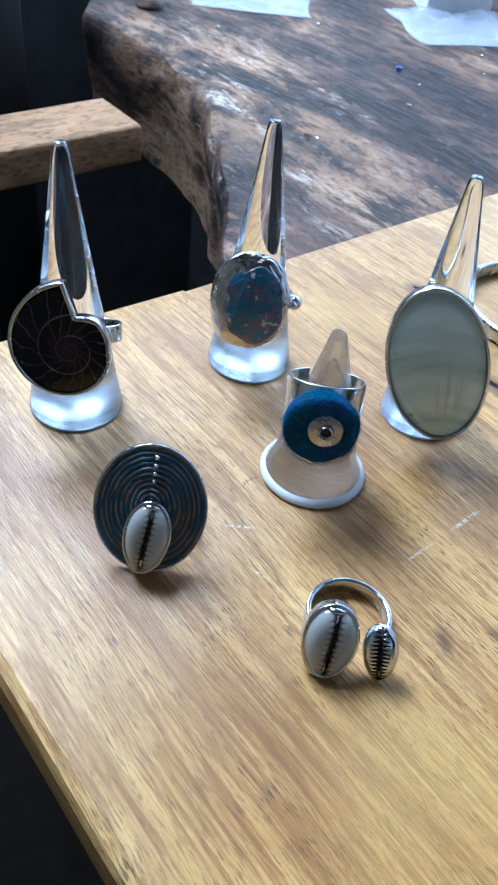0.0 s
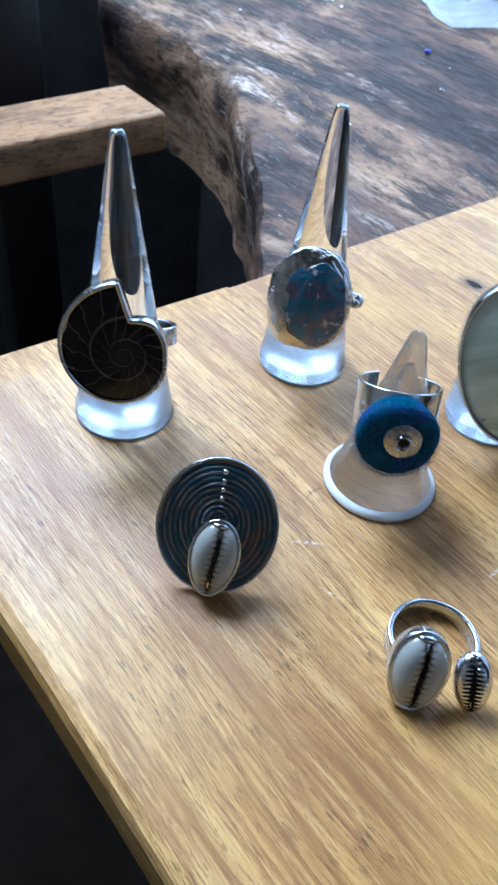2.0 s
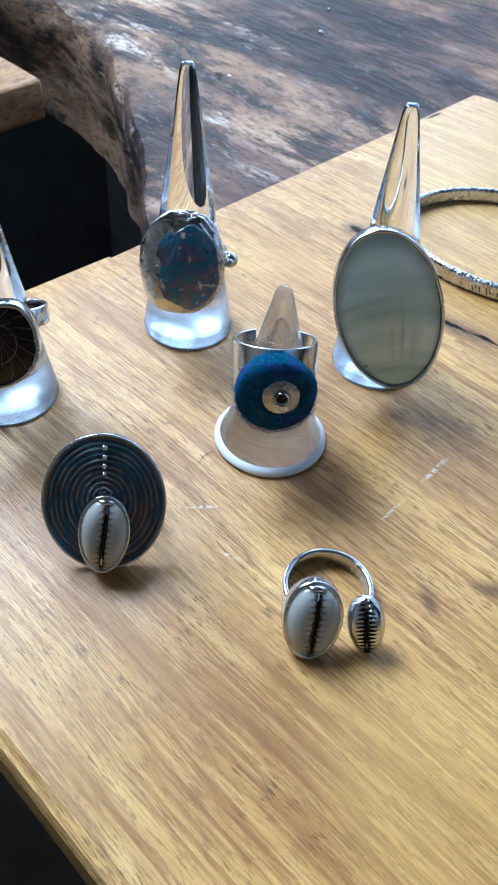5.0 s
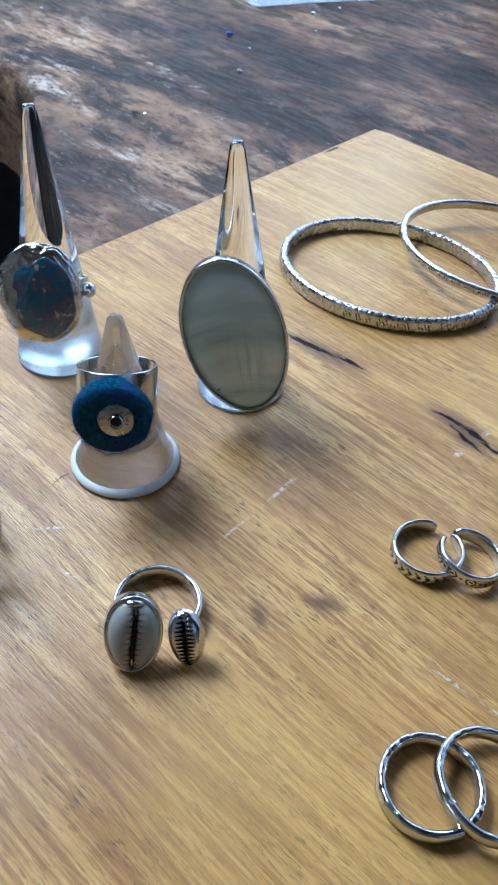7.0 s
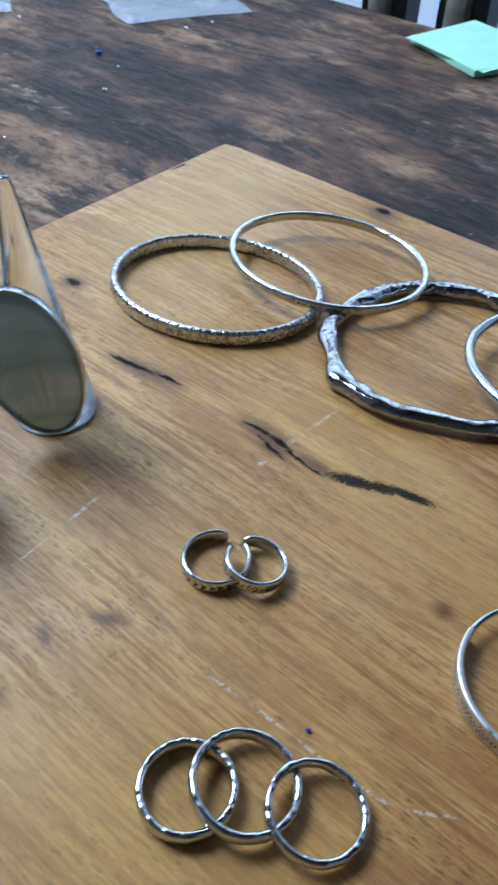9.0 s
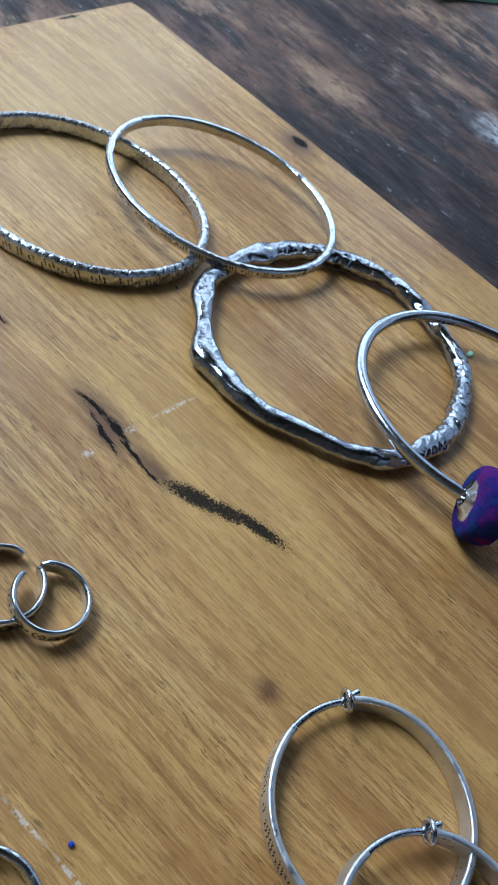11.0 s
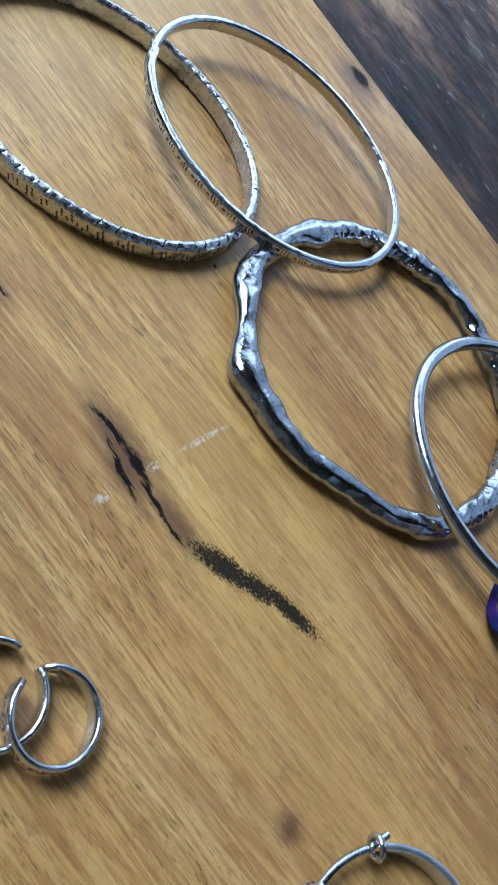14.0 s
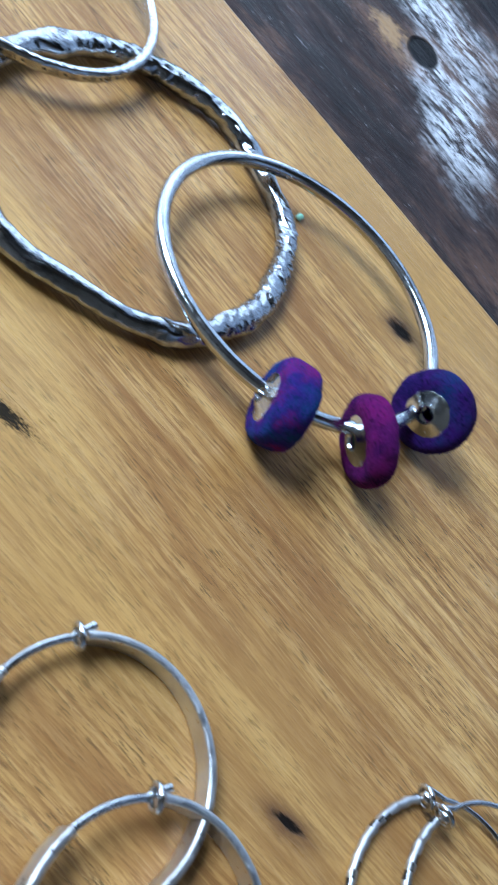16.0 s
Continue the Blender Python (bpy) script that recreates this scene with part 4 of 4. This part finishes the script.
# ---------------------------------------------------------------- open ring with two cowries
ring = thing("two_cowrie_ring", pose(-0.2578, -0.1352, 0.0), "open silver ring with one white and one silver cowrie", "ring")
bd = part("band", band(0.0103, 0.0046, 0.0014, -82, 205, 72), SILVER, ring)
bd.matrix_local = pose(-0.0016, -0.0010, 0.0023, 1, 1, 0)
cowrie_on(ring, Matrix.Translation((0.2578, 0.1352, 0)) @ facing(-0.2705, -0.1411, 0.0078, 40, 26, -4), 0.0056, 0.0086, 0.0036)
cowrie_on(ring, Matrix.Translation((0.2578, 0.1352, 0)) @ facing(-0.2619, -0.1488, 0.0064, 52, 26, 12), 0.0041, 0.0068, 0.0032, [SILVER, OXIDE, OXIDE], False)


# ---------------------------------------------------------------- bangles and rings
def dense(section, step):
    """The section with its edges cut to short steps."""
    out = []
    for (x0, y0), (x1, y1) in zip(section, section[1:] + section[:1]):
        n = max(1, round(math.hypot(x1 - x0, y1 - y0) / step))
        out += [(x0 + (x1 - x0) * k / n, y0 + (y1 - y0) * k / n) for k in range(n)]
    return out


def chance(a, b=0.0):
    """A steady pseudo-random number from 0 to 1."""
    q = math.sin(a * 127.1 + b * 311.7) * 43758.5453
    return q - math.floor(q)


def engraved(path, section, closed, pattern, depth=0.00010, bend=None):
    """A swept band whose pattern(s, out, up) is sunk and blackened; s runs along the path in metres."""
    n = len(path)
    step = sum((path[i + 1] - path[i]).length for i in range(n - 1)) / (n - 1)
    ns = len(section)

    def shape(i, j, u, v):
        x, y = (u, v)
        if bend:
            u, v = bend(i, j, u, v)
        if pattern(i * step, x, y):
            d = math.hypot(u, v)
            u, v = u * (1 - depth / d), v * (1 - depth / d)
        return u, v

    def mark(i, j):
        x = (section[j][0] + section[(j + 1) % ns][0]) / 2
        y = (section[j][1] + section[(j + 1) % ns][1]) / 2
        return 1 if pattern((i + 0.5) * step, x, y) else 0

    return sweep(path, section, closed, shape=shape, mark=mark)


def hatched(w, h, seed):
    """Slanting chisel strokes on the outer face and notches over the top edge."""
    def pattern(s, x, y):
        if x > w * 0.36 and y < h * 0.34:
            q = s + y * 0.30
            c = math.floor(q / 0.00105)
            if chance(math.floor(c / 7), seed + 3) < 0.15 or chance(c, seed) < 0.22:
                return False
            y0 = -h * (0.36 - 0.30 * chance(c, seed + 1))
            y1 = h * (0.30 - 0.34 * chance(c, seed + 2))
            return q / 0.00105 - c < 0.34 and y0 < y < y1
        if y > h * 0.36:
            q = s + x * 0.5
            c = math.floor(q / 0.0036)
            f = q / 0.0036 - c
            p = 0.3 + 0.4 * chance(c, seed + 4)
            return abs(f - p) < 0.06 and x > w * (0.25 - 0.55 * chance(c, seed + 5))
        return False
    return pattern


def dotted(w, h):
    """Punched dots with three short strokes between them, on the outer face."""
    def pattern(s, x, y):
        if x < w * 0.3 or abs(y) > h * 0.3:
            return False
        q = s % 0.0046
        if math.hypot(q - 0.0008, y) < 0.00042:
            return True
        return q > 0.0018 and (q - 0.0018 + y * 0.2) % 0.0008 < 0.00026 and q < 0.0041 and y > -h * 0.22
    return pattern


def bangle(name, x, y, z, rx, ry, a, b, turn, section, mats, label, pattern, n=860, seed=1, dent=0.00012):
    t = thing(name, pose(x, y, z, rx, ry, 0), label, "bangle", "silver bangles")
    w = max(p[0] for p in section) - min(p[0] for p in section)
    h = max(p[1] for p in section) - min(p[1] for p in section)

    def bend(i, j, u, v):
        c = Vector((math.cos(i / n * 6.2832), math.sin(i / n * 6.2832), 0)) * 22
        d = dent * (noise.noise(c + Vector((u * 700, v * 700, seed))) + 0.6 * noise.noise(c * 0.4 + Vector((0, 0, seed * 3 + v * 300))))
        return u * (1 + 2 * d / w), v * (1 + 2 * d / h)

    part("hoop", engraved(oval(a - w / 2, b - w / 2, turn, n), dense(section, 0.00034), True, pattern, 0.00014, bend), mats, t)
    return t


BROAD = [(0.00150, 0.0016), (0.00160, -0.0010), (0.00150, -0.0021), (0.0008, -0.0028), (-0.0006, -0.0028), (-0.0012, -0.0020), (-0.0012, 0.0018), (-0.0008, 0.0025), (0.0001, 0.0028), (0.0010, 0.0024)]
bangle("hammered_bangle", -0.1037, -0.0832, 0.0029, 0, 0, 0.0406, 0.0328, 108, BROAD, [HAMMERED, OXIDE], "broad hammered silver bangle with dark notches, lying on the board", hatched(0.0031, 0.0056, 2.0), seed=3, dent=0.00016)
SLIM = [(x * 1.22, y * 1.1) for x, y in [(0.00105, 0.0009), (0.00110, 0.0), (0.00105, -0.0009), (0.0007, -0.0015), (-0.0002, -0.0017), (-0.0008, -0.0012), (-0.0009, 0.0), (-0.0008, 0.0012), (-0.0002, 0.0016), (0.0006, 0.0015)]]
bangle("thin_bangle", -0.0661, -0.1067, 0.0074, 1.5, -1.0, 0.0392, 0.0315, 103, SLIM, [SILVER, OXIDE], "thin stamped silver bangle resting over two others", dotted(0.0026, 0.0036), seed=8, dent=0.0001)


def nugget_bangle():
    t = thing("nugget_bangle", pose(-0.0785, -0.1700, 0.0033), "heavy lumpy cast silver bangle with a twig-like surface", "bangle", "silver bangles")
    n, ns = 720, 28
    sec = disc_outline(0.0027, ns)
    # where the hoop swells or draws in: degrees, metres, spread; and where it is thick or thin
    bends = ((114, 0.0013, 10), (152, 0.0016, 9), (200, -0.0024, 16), (240, 0.0016, 12), (270, 0.0015, 14), (310, 0.0012, 14), (345, -0.0013, 14), (40, -0.0010, 25), (76, -0.0010, 10))
    knots = ((80, 0.45, 6), (64, 0.16, 6), (104, 0.10, 6), (120, 0.28, 7), (136, -0.14, 5), (153, 0.50, 6), (166, 0.26, 6), (182, 0.02, 8), (212, -0.10, 14), (232, 0.16, 7), (262, 0.18, 10), (285, 0.14, 6), (318, 0.10, 5), (335, -0.06, 8), (5, 0.05, 8), (30, 0.20, 9), (47, 0.12, 6))

    def near(deg, at, spread):
        return math.exp(-(((deg - at + 180) % 360 - 180) / spread) ** 2)

    path = []
    for i in range(n):
        deg = 360 * i / n
        r = 0.0397 + 0.0026 * math.cos(radians(deg - 125)) + sum(k * near(deg, at, w) for at, k, w in bends)
        path.append(Vector((r * math.cos(radians(deg)), r * math.sin(radians(deg)), 0)))

    def shape(i, j, u, v):
        deg, b = 360 * i / n, j / ns * 2 * math.pi
        a = radians(deg)
        c = Vector((math.cos(a) * 9, math.sin(a) * 9, 0))
        ring_c = Vector((math.cos(b), math.sin(b), 0))
        k = 1 + sum(q * near(deg, at, w) for at, q, w in knots)
        k *= 1 + 0.07 * math.cos(3 * b + 4.0 * noise.noise(c * 0.25 + Vector((7.0, 0, 0))) + 1.1) + 0.04 * math.cos(4 * b + 0.4)
        k += 0.10 * noise.noise(c * 1.3 + ring_c * 0.9) + 0.035 * noise.noise(c * 3.5 + ring_c * 1.8)
        crust = max(near(deg, 285, 42), 0.8 * near(deg, 45, 26), 0.5 * near(deg, 112, 14))
        k += crust * (0.13 * noise.noise(c * 5 + ring_c * 2.6 + Vector((0, 0, 5))) + 0.04 * noise.noise(c * 8 + ring_c * 6))
        top = 0.0021 + 0.0007 * noise.noise(c * 0.8 + Vector((0, 0, 9))) + 0.00012 * noise.noise(c * 9 + ring_c * 4)
        rough = crust * 0.0006 * (noise.noise(c * 2.4 + ring_c * 2.2 + Vector((3, 0, 0))) + 0.4 * noise.noise(c * 5 + ring_c * 4.5))
        v = (v * k if v * k < top else top + 0.3 * (v * k - top)) + rough * math.sin(b)
        return u * k + rough * math.cos(b), max(v, -0.0032)

    part("hoop", sweep(path, sec, True, shape=shape), GUNMETAL, t)


nugget_bangle()

# wire bangle with three felt beads
t = thing("felt_bead_bangle", pose(-0.0665, -0.2122, 0.0088, -0.5, 0, 0), "round silver wire bangle with three colourful felt beads", "bangle", "silver bangles")
WA, WB, WT = 0.0404, 0.0348, 99.0
part("wire", sweep(oval(WA - 0.0013, WB - 0.0013, WT, 240), disc_outline(0.0018, 14), True), SILVER, t, "plain polished round wire")
for bx, by, r, half, seed, mat, lab, spin, lean in ((-0.0980, -0.2292, 0.0101, 0.0045, 1.0, FELT_MIX, "magenta and blue felt bead", 0, 0), (-0.0856, -0.2479, 0.0106, 0.0033, 2.0, FELT_PLUM, "plum felt bead", -11, -14), (-0.0622, -0.2546, 0.0103, 0.0044, 3.0, FELT_NAVY, "navy and violet felt bead", -20, 18)):
    ang = math.degrees(math.atan2(by + 0.2122, bx + 0.0665)) + 90 + spin
    bead = part("felt_bead", felt_body(r, half, 0.0034, seed, 64), mat, t, lab)
    bead.matrix_local = Matrix.Translation((bx + 0.0665, by + 0.2122, 0.0012)) @ pose(0, 0, 0, 0, 0, ang) @ pose(0, 0, 0, 0, 90 + lean, 0)
    part("fuzz", fibres(r, half, int(seed * 7), 700, 0.0014), mat, bead)
    for sgn in (1, -1):
        g = part("eyelet", lathe([(0.0016, half * 0.55), (0.0050, half * 0.80), (0.0052, half * 0.92), (0.0046, half * 1.02), (0.0030, half * 1.10), (0.0023, half * 1.28), (0.0019, half * 1.30), (0.0016, half * 1.1)], 40), SILVER, bead, "domed silver eyelet")
        g.scale = (1.15, 1.15, 1.0)
        if sgn < 0:
            g.rotation_euler = (math.pi, 0, 0)


def finger_ring(name, x, y, z, rx, ry, r, h, th, label, group, start=0, end=360, n=150, facets=0.0, pattern=None, seed=1):
    t = thing(name, pose(x, y, z, rx, ry, 0), label, "ring", group)
    sec = [(th * 0.48, h * 0.32), (th * 0.52, 0.0), (th * 0.48, -h * 0.32), (th * 0.30, -h * 0.46), (0.0, -h * 0.5), (-th * 0.35, -h * 0.45), (-th * 0.5, -h * 0.3), (-th * 0.5, h * 0.3), (-th * 0.35, h * 0.45), (0.0, h * 0.5), (th * 0.30, h * 0.46)]
    full = end - start >= 359.9

    def bend(i, j, u, v):
        k = 1 + facets * noise.noise(Vector((math.cos(i / n * 6.283) * 4.6, math.sin(i / n * 6.283) * 4.6, seed + (u < 0) * 3)))
        taper = 1.0 if full else min(1.0, 0.55 + min(i, n - 1 - i) * 0.06)
        return u * k, v * taper * (1 + facets * 0.6 * noise.noise(Vector((math.cos(i / n * 6.283) * 7, math.sin(i / n * 6.283) * 7, seed))))

    path = oval(r - th / 2, r - th / 2, 0, n, start, end)
    if pattern:
        part("band", engraved(path, dense(sec, 0.00026), full, pattern, 0.00010, bend), [SILVER, OXIDE], t)
    else:
        part("band", sweep(path, sec, full, shape=bend), SILVER, t)
    return t


def chevrons(s, x, y):
    return x > 0.0005 and abs(y) < 0.00125 and ((s + abs(y) * 1.1) % 0.0021 < 0.00062 or (abs(y) < 0.0003 and s % 0.0021 > 0.0012))


def curls(s, x, y):
    q = (s % 0.0046) - 0.0023
    d = math.hypot(q, y * 1.25)
    return x > 0.0005 and abs(y) < 0.0012 and (d < 0.00042 or (0.00095 < d < 0.00135 and abs(q) > 0.0003) or (d > 0.0019 and abs(y) < 0.00025))


STACK = "plain hammered stacking rings"
finger_ring("stacking_ring", -0.2483, -0.2054, 0.0021, 0, 0, 0.0108, 0.0043, 0.0018, "hammered silver ring lying flat under the next one", STACK, facets=0.2, seed=1)
finger_ring("stacking_ring", -0.2400, -0.2141, 0.0036, 6, 7, 0.0120, 0.0036, 0.0017, "hammered silver ring leaning over a flat one", STACK, facets=0.22, seed=5)
finger_ring("stacking_ring", -0.2347, -0.2286, 0.0033, 7, 4, 0.0109, 0.0030, 0.0016, "thin hammered silver ring leaning on its neighbour", STACK, facets=0.22, seed=9)
TOES = "small open engraved rings"
finger_ring("open_ring", -0.1997, -0.1698, 0.0021, 0, 0, 0.0092, 0.0042, 0.0013, "small open silver ring engraved with dark notches", TOES, 20, 350, pattern=chevrons, seed=4, n=260)
finger_ring("open_ring", -0.1945, -0.1787, 0.0033, 6, 8, 0.0084, 0.0040, 0.0013, "small open silver ring engraved with dark curls", TOES, 95, 425, pattern=curls, seed=6, n=260)


# ---------------------------------------------------------------- hoop earrings
def hoop(x, y, z, rx, ry, r, clasp, wire_end, h, th, label, seed, twisted=False):
    """Hoop lying down: a flat strip most of the way round, a thin wire for the rest, and a small clasp loop where they meet."""
    t = thing("hoop_earring", pose(x, y, z, rx, ry, 0), label, "earring", "silver hoop earrings")
    n = 200
    if wire_end > clasp:
        s0, s1 = wire_end, clasp + 356
    else:
        s0, s1 = clasp + 4, wire_end + 360
    if twisted:
        sec = disc_outline(0.0009, 8)

        def shape(i, j, u, v):
            a = math.atan2(v, u) + i * 0.55
            k = 1 + 0.10 * math.cos(2 * a)
            return u * k, v * k
        strip = sweep(oval(r - th / 2, r - th / 2, 0, n, s0, s1), sec, False, shape=shape, mark=(lambda i, j: 1 if (i // 3 + j) % 7 == 0 else 0))
    else:
        sec = dense([(th * 0.5, h * 0.44), (th * 0.5, -h * 0.44), (th * 0.3, -h * 0.5), (-th * 0.3, -h * 0.5), (-th * 0.5, -h * 0.44), (-th * 0.5, h * 0.44), (-th * 0.3, h * 0.5), (th * 0.3, h * 0.5)], 0.00034)
        stamp = hatched(th, h * 1.1, seed)
        strip = engraved(oval(r - th / 2, r - th / 2, 0, 330, s0, s1), sec, False, lambda s, u, v: v < h * 0.4 and s < r * 2.2 and stamp(s, u, v), 0.00008)
    part("strip", strip, [SATIN, OXIDE], t, "flat silver strip with a stamped outer face")
    w0, w1 = (clasp - 12, wire_end + 2) if wire_end > clasp else (wire_end - 2, clasp + 12)
    pts = oval(r - th / 2, r - th / 2, 0, 40, w0, w1)
    # the tail runs straight on past the clasp
    free = 0 if wire_end > clasp else -1
    inner = pts[12] if free == 0 else pts[-13]
    way = (pts[10] - inner if free == 0 else pts[-11] - inner).normalized()
    for k in range(11):
        i = k if free == 0 else -1 - k
        pts[i] = inner + way * (0.0004 * (12 - k)) + inner.normalized() * (0.00013 * (12 - k))
    for p in pts:
        p.z = h * 0.25
    part("ear_wire", sweep(pts, disc_outline(0.0006 if twisted else 0.0008, 8), False), SILVER, t)
    c = radians(clasp)
    lp = part("clasp_loop", sweep(oval(0.0021, 0.0018, 0, 24), disc_outline(0.00060, 8), True), SILVER, t, "tiny soldered clasp loop")
    if twisted:
        part("solder_ball", ball_bm(0.0015, ((r - th / 2) * math.cos(c), (r - th / 2) * math.sin(c), h * 0.5)), SILVER, t, "bright solder ball at the clasp")
    lp.matrix_local = Matrix.Translation(((r - th / 2) * math.cos(c), (r - th / 2) * math.sin(c), h * 0.35)) @ pose(0, 0, 0, 0, 0, clasp) @ pose(0, 0, 0, 90, 0, 0)
    return t


hoop(-0.1757, -0.2522, 0.0027, 0, 0, 0.0220, 53, 90, 0.0053, 0.0015, "flat silver hoop earring with a stamped outer face", 3)
hoop(-0.1880, -0.2765, 0.0046, 3, 3, 0.0222, 41, 81, 0.0050, 0.0015, "flat silver hoop earring lying across another", 5)
hoop(-0.1457, -0.3222, 0.0014, 0, 0, 0.0231, 46, -24, 0.0022, 0.0020, "twisted silver hoop earring", 7, True)
hoop(-0.1395, -0.3300, 0.0034, 3, 0, 0.0228, 70, 12, 0.0022, 0.0020, "twisted silver hoop earring lying across its pair", 9, True)

# ---------------------------------------------------------------- on and beside the bench
arm = thing("bench_arm", Matrix(), "pale sawn wooden bar fixed beside the bench", "wooden bar")
part("bar", box_bm(-0.62, -0.112, 0.197, 0.243, -0.052, -0.030, 0.0022, 2), ARM, arm)
post = thing("metal_post", Matrix(), "black square metal post behind the wooden bar", "post")
part("upright", box_bm(-0.160, -0.118, 0.335, 0.365, -0.90, 0.10, 0.002, 2), BLACK, post)

GREEN = plain("mint_paper", (0.46, 0.86, 0.66), 0.8, var=0.06, scale=60)
pad = thing("note_pad", pose(0.2635, 0.0015, -0.0178, 0, 0, -24), "mint green square pad of sticky notes on the bench", "note pad")
part("pad_block", box_bm(-0.034, 0.034, -0.037, 0.037, 0, 0.0045, 0.0004, 1), GREEN, pad, smooth=False)
sheet = part("top_sheet", box_bm(-0.034, 0.034, -0.037, 0.037, 0.0, 0.0005), GREEN, pad, "top sheet turned askew", smooth=False)
sheet.matrix_local = pose(-0.002, 0.001, 0.0050, 1.0, -1.5, 9)
WHITE = plain("white_card", (0.75, 0.76, 0.78), 0.7, var=0.06, scale=60)
bx = thing("white_box", pose(0.214, 0.262, -0.0178, 0, 0, -30), "small white card box standing on the bench", "box")
part("box", box_bm(-0.026, 0.026, -0.014, 0.022, 0, 0.040, 0.0006, 1), WHITE, bx, smooth=False)
part("lid", box_bm(-0.0266, 0.0266, -0.0146, 0.0226, 0.0404, 0.052, 0.0006, 1), WHITE, bx, smooth=False)


# ---------------------------------------------------------------- bags, crumbs and oddments on the bench
def film_mat(name, tint):
    m = Nodes(name)
    n = m.noise(m.mapping(m.coord, scale=(60,) * 3), 1.0, 4, 0.6)
    return m.done(base_color=tint, roughness=0.12, transmission_weight=0.5, ior=1.3, alpha=0.6, normal=m.bump(n, 0.35, 0.003))


FILM = film_mat("clear_plastic_film", (0.74, 0.80, 0.92))


def plastic_bag(x, y, turn, w, d, label, seed, filled=0.004):
    """A zip bag lying flat: a crumpled top film over a bottom film, closed along its rim."""
    t = thing("plastic_bag", pose(x, y, -0.0178, 0, 0, turn), label, "plastic bag", "clear plastic bags")
    bm = bmesh.new()
    n = 40
    tops, bots = [], []
    for i in range(n + 1):
        ra, rb = [], []
        for k in range(n + 1):
            u, v = i / n * 2 - 1, k / n * 2 - 1
            edge = (1 - u ** 4) * (1 - v ** 4)
            px, py = u * w / 2, v * d / 2
            wv = 0.004 * noise.noise(Vector((u * 1.7, v * 1.7, seed + 5)))
            z = 0.0006 + edge * (filled + filled * 1.6 * noise.noise(Vector((u * 3, v * 3, seed))) + filled * 0.7 * abs(noise.noise(Vector((u * 8, v * 8, seed)))))
            ra.append(bm.verts.new((px + wv, py + wv * 0.6, max(z, 0.0005))))
            rb.append(bm.verts.new((px + wv, py + wv * 0.6, 0.0002)))
        tops.append(ra)
        bots.append(rb)
    grid_faces(bm, tops, False, False)
    grid_faces(bm, bots, False, False)
    part("film", bm, FILM, t)
    part("zip_strip", box_bm(-w / 2 + 0.002, w / 2 - 0.002, d / 2 - 0.012, d / 2 - 0.0095, 0.0012, 0.0032, 0.0004, 1), FILM, t)
    return t


plastic_bag(0.192, 0.228, -25, 0.100, 0.085, "crumpled clear plastic zip bag on the bench", 1.0)
plastic_bag(0.075, 0.345, -38, 0.090, 0.075, "flat clear plastic bag with grey contents", 6.0, 0.003)


def crumb(name, x, y, r, mat, label, cat, group, seed):
    t = thing(name, pose(x, y, -0.0178 + r * 0.55, 0, 0, seed * 40), label, cat, group)
    bm = bmesh.new()
    bmesh.ops.create_icosphere(bm, subdivisions=1, radius=r)
    for v in bm.verts:
        v.co *= 1 + 0.35 * noise.noise(v.co * 900 + Vector((seed, 0, 0)))
        v.co.z *= 0.6
    part("chip", bm, mat, t, smooth=False)
    return t


BLUE = plain("blue_plastic", (0.010, 0.045, 0.42), 0.35, var=0.1)
crumb("blue_crumb", 0.0735, 0.1796, 0.0024, BLUE, "small bright blue plastic crumb on the bench", "crumb", "", 1)
for k, (x, y, r) in enumerate(((0.0662, 0.1534, 0.0016), (0.0331, 0.1295, 0.0026), (0.0831, 0.2739, 0.0024), (0.0077, 0.2935, 0.0022), (-0.0505, 0.1170, 0.0016), (0.125, 0.150, 0.0014), (0.152, 0.176, 0.0026), (0.176, 0.172, 0.0022))):
    crumb("silver_scrap", x, y, r * 0.6, SILVER, "tiny bright silver scrap on the bench", "scrap", "silver scraps on the bench", k)
t = thing("green_scrap", pose(-0.0405, -0.1955, 0.0008), "tiny pale green scrap beside the cast bangle", "scrap")
part("chip", box_bm(-0.0011, 0.0011, -0.0008, 0.0008, -0.0006, 0.0006, 0.0003, 1), GREEN, t)
t = thing("blue_speck", pose(-0.2205, -0.2160, 0.0004), "tiny blue speck lying on the board", "crumb")
part("chip", ball_bm(0.0006, n=8), BLUE, t)

# thin dark hair beside the short cone
hair = thing("loose_hair", pose(-0.2492, -0.0870, 0.0002), "single thin dark bristle on the board", "bristle")
part("strand", sweep([Vector((-0.0045 + 0.0055 * s, 0.0010 * math.sin(s * 2.6), 0.0002)) for s in [k / 14 for k in range(15)]], disc_outline(0.00008, 6), False), OXIDE, hair)

# dark cable behind the bar and a metal cap on the bench corner
cable = thing("cable", Matrix(), "thin dark cable hanging beside the post", "cable")
part("cord", sweep([Vector((-0.205 + 0.006 * math.sin(s * 5), 0.36, 0.12 - 0.30 * s)) for s in [k / 20 for k in range(21)]], disc_outline(0.003, 10), False, up=Vector((0, 1, 0))), BLACK, cable)
cap = thing("dish", pose(-0.012, 0.352, -0.0178), "small round dished metal dish on the bench", "dish")
part("bowl", lathe([(0, 0.0), (0.009, 0.0), (0.0105, 0.003), (0.0105, 0.010), (0.009, 0.012), (0.004, 0.0105), (0, 0.010)], 32), SATIN, cap)
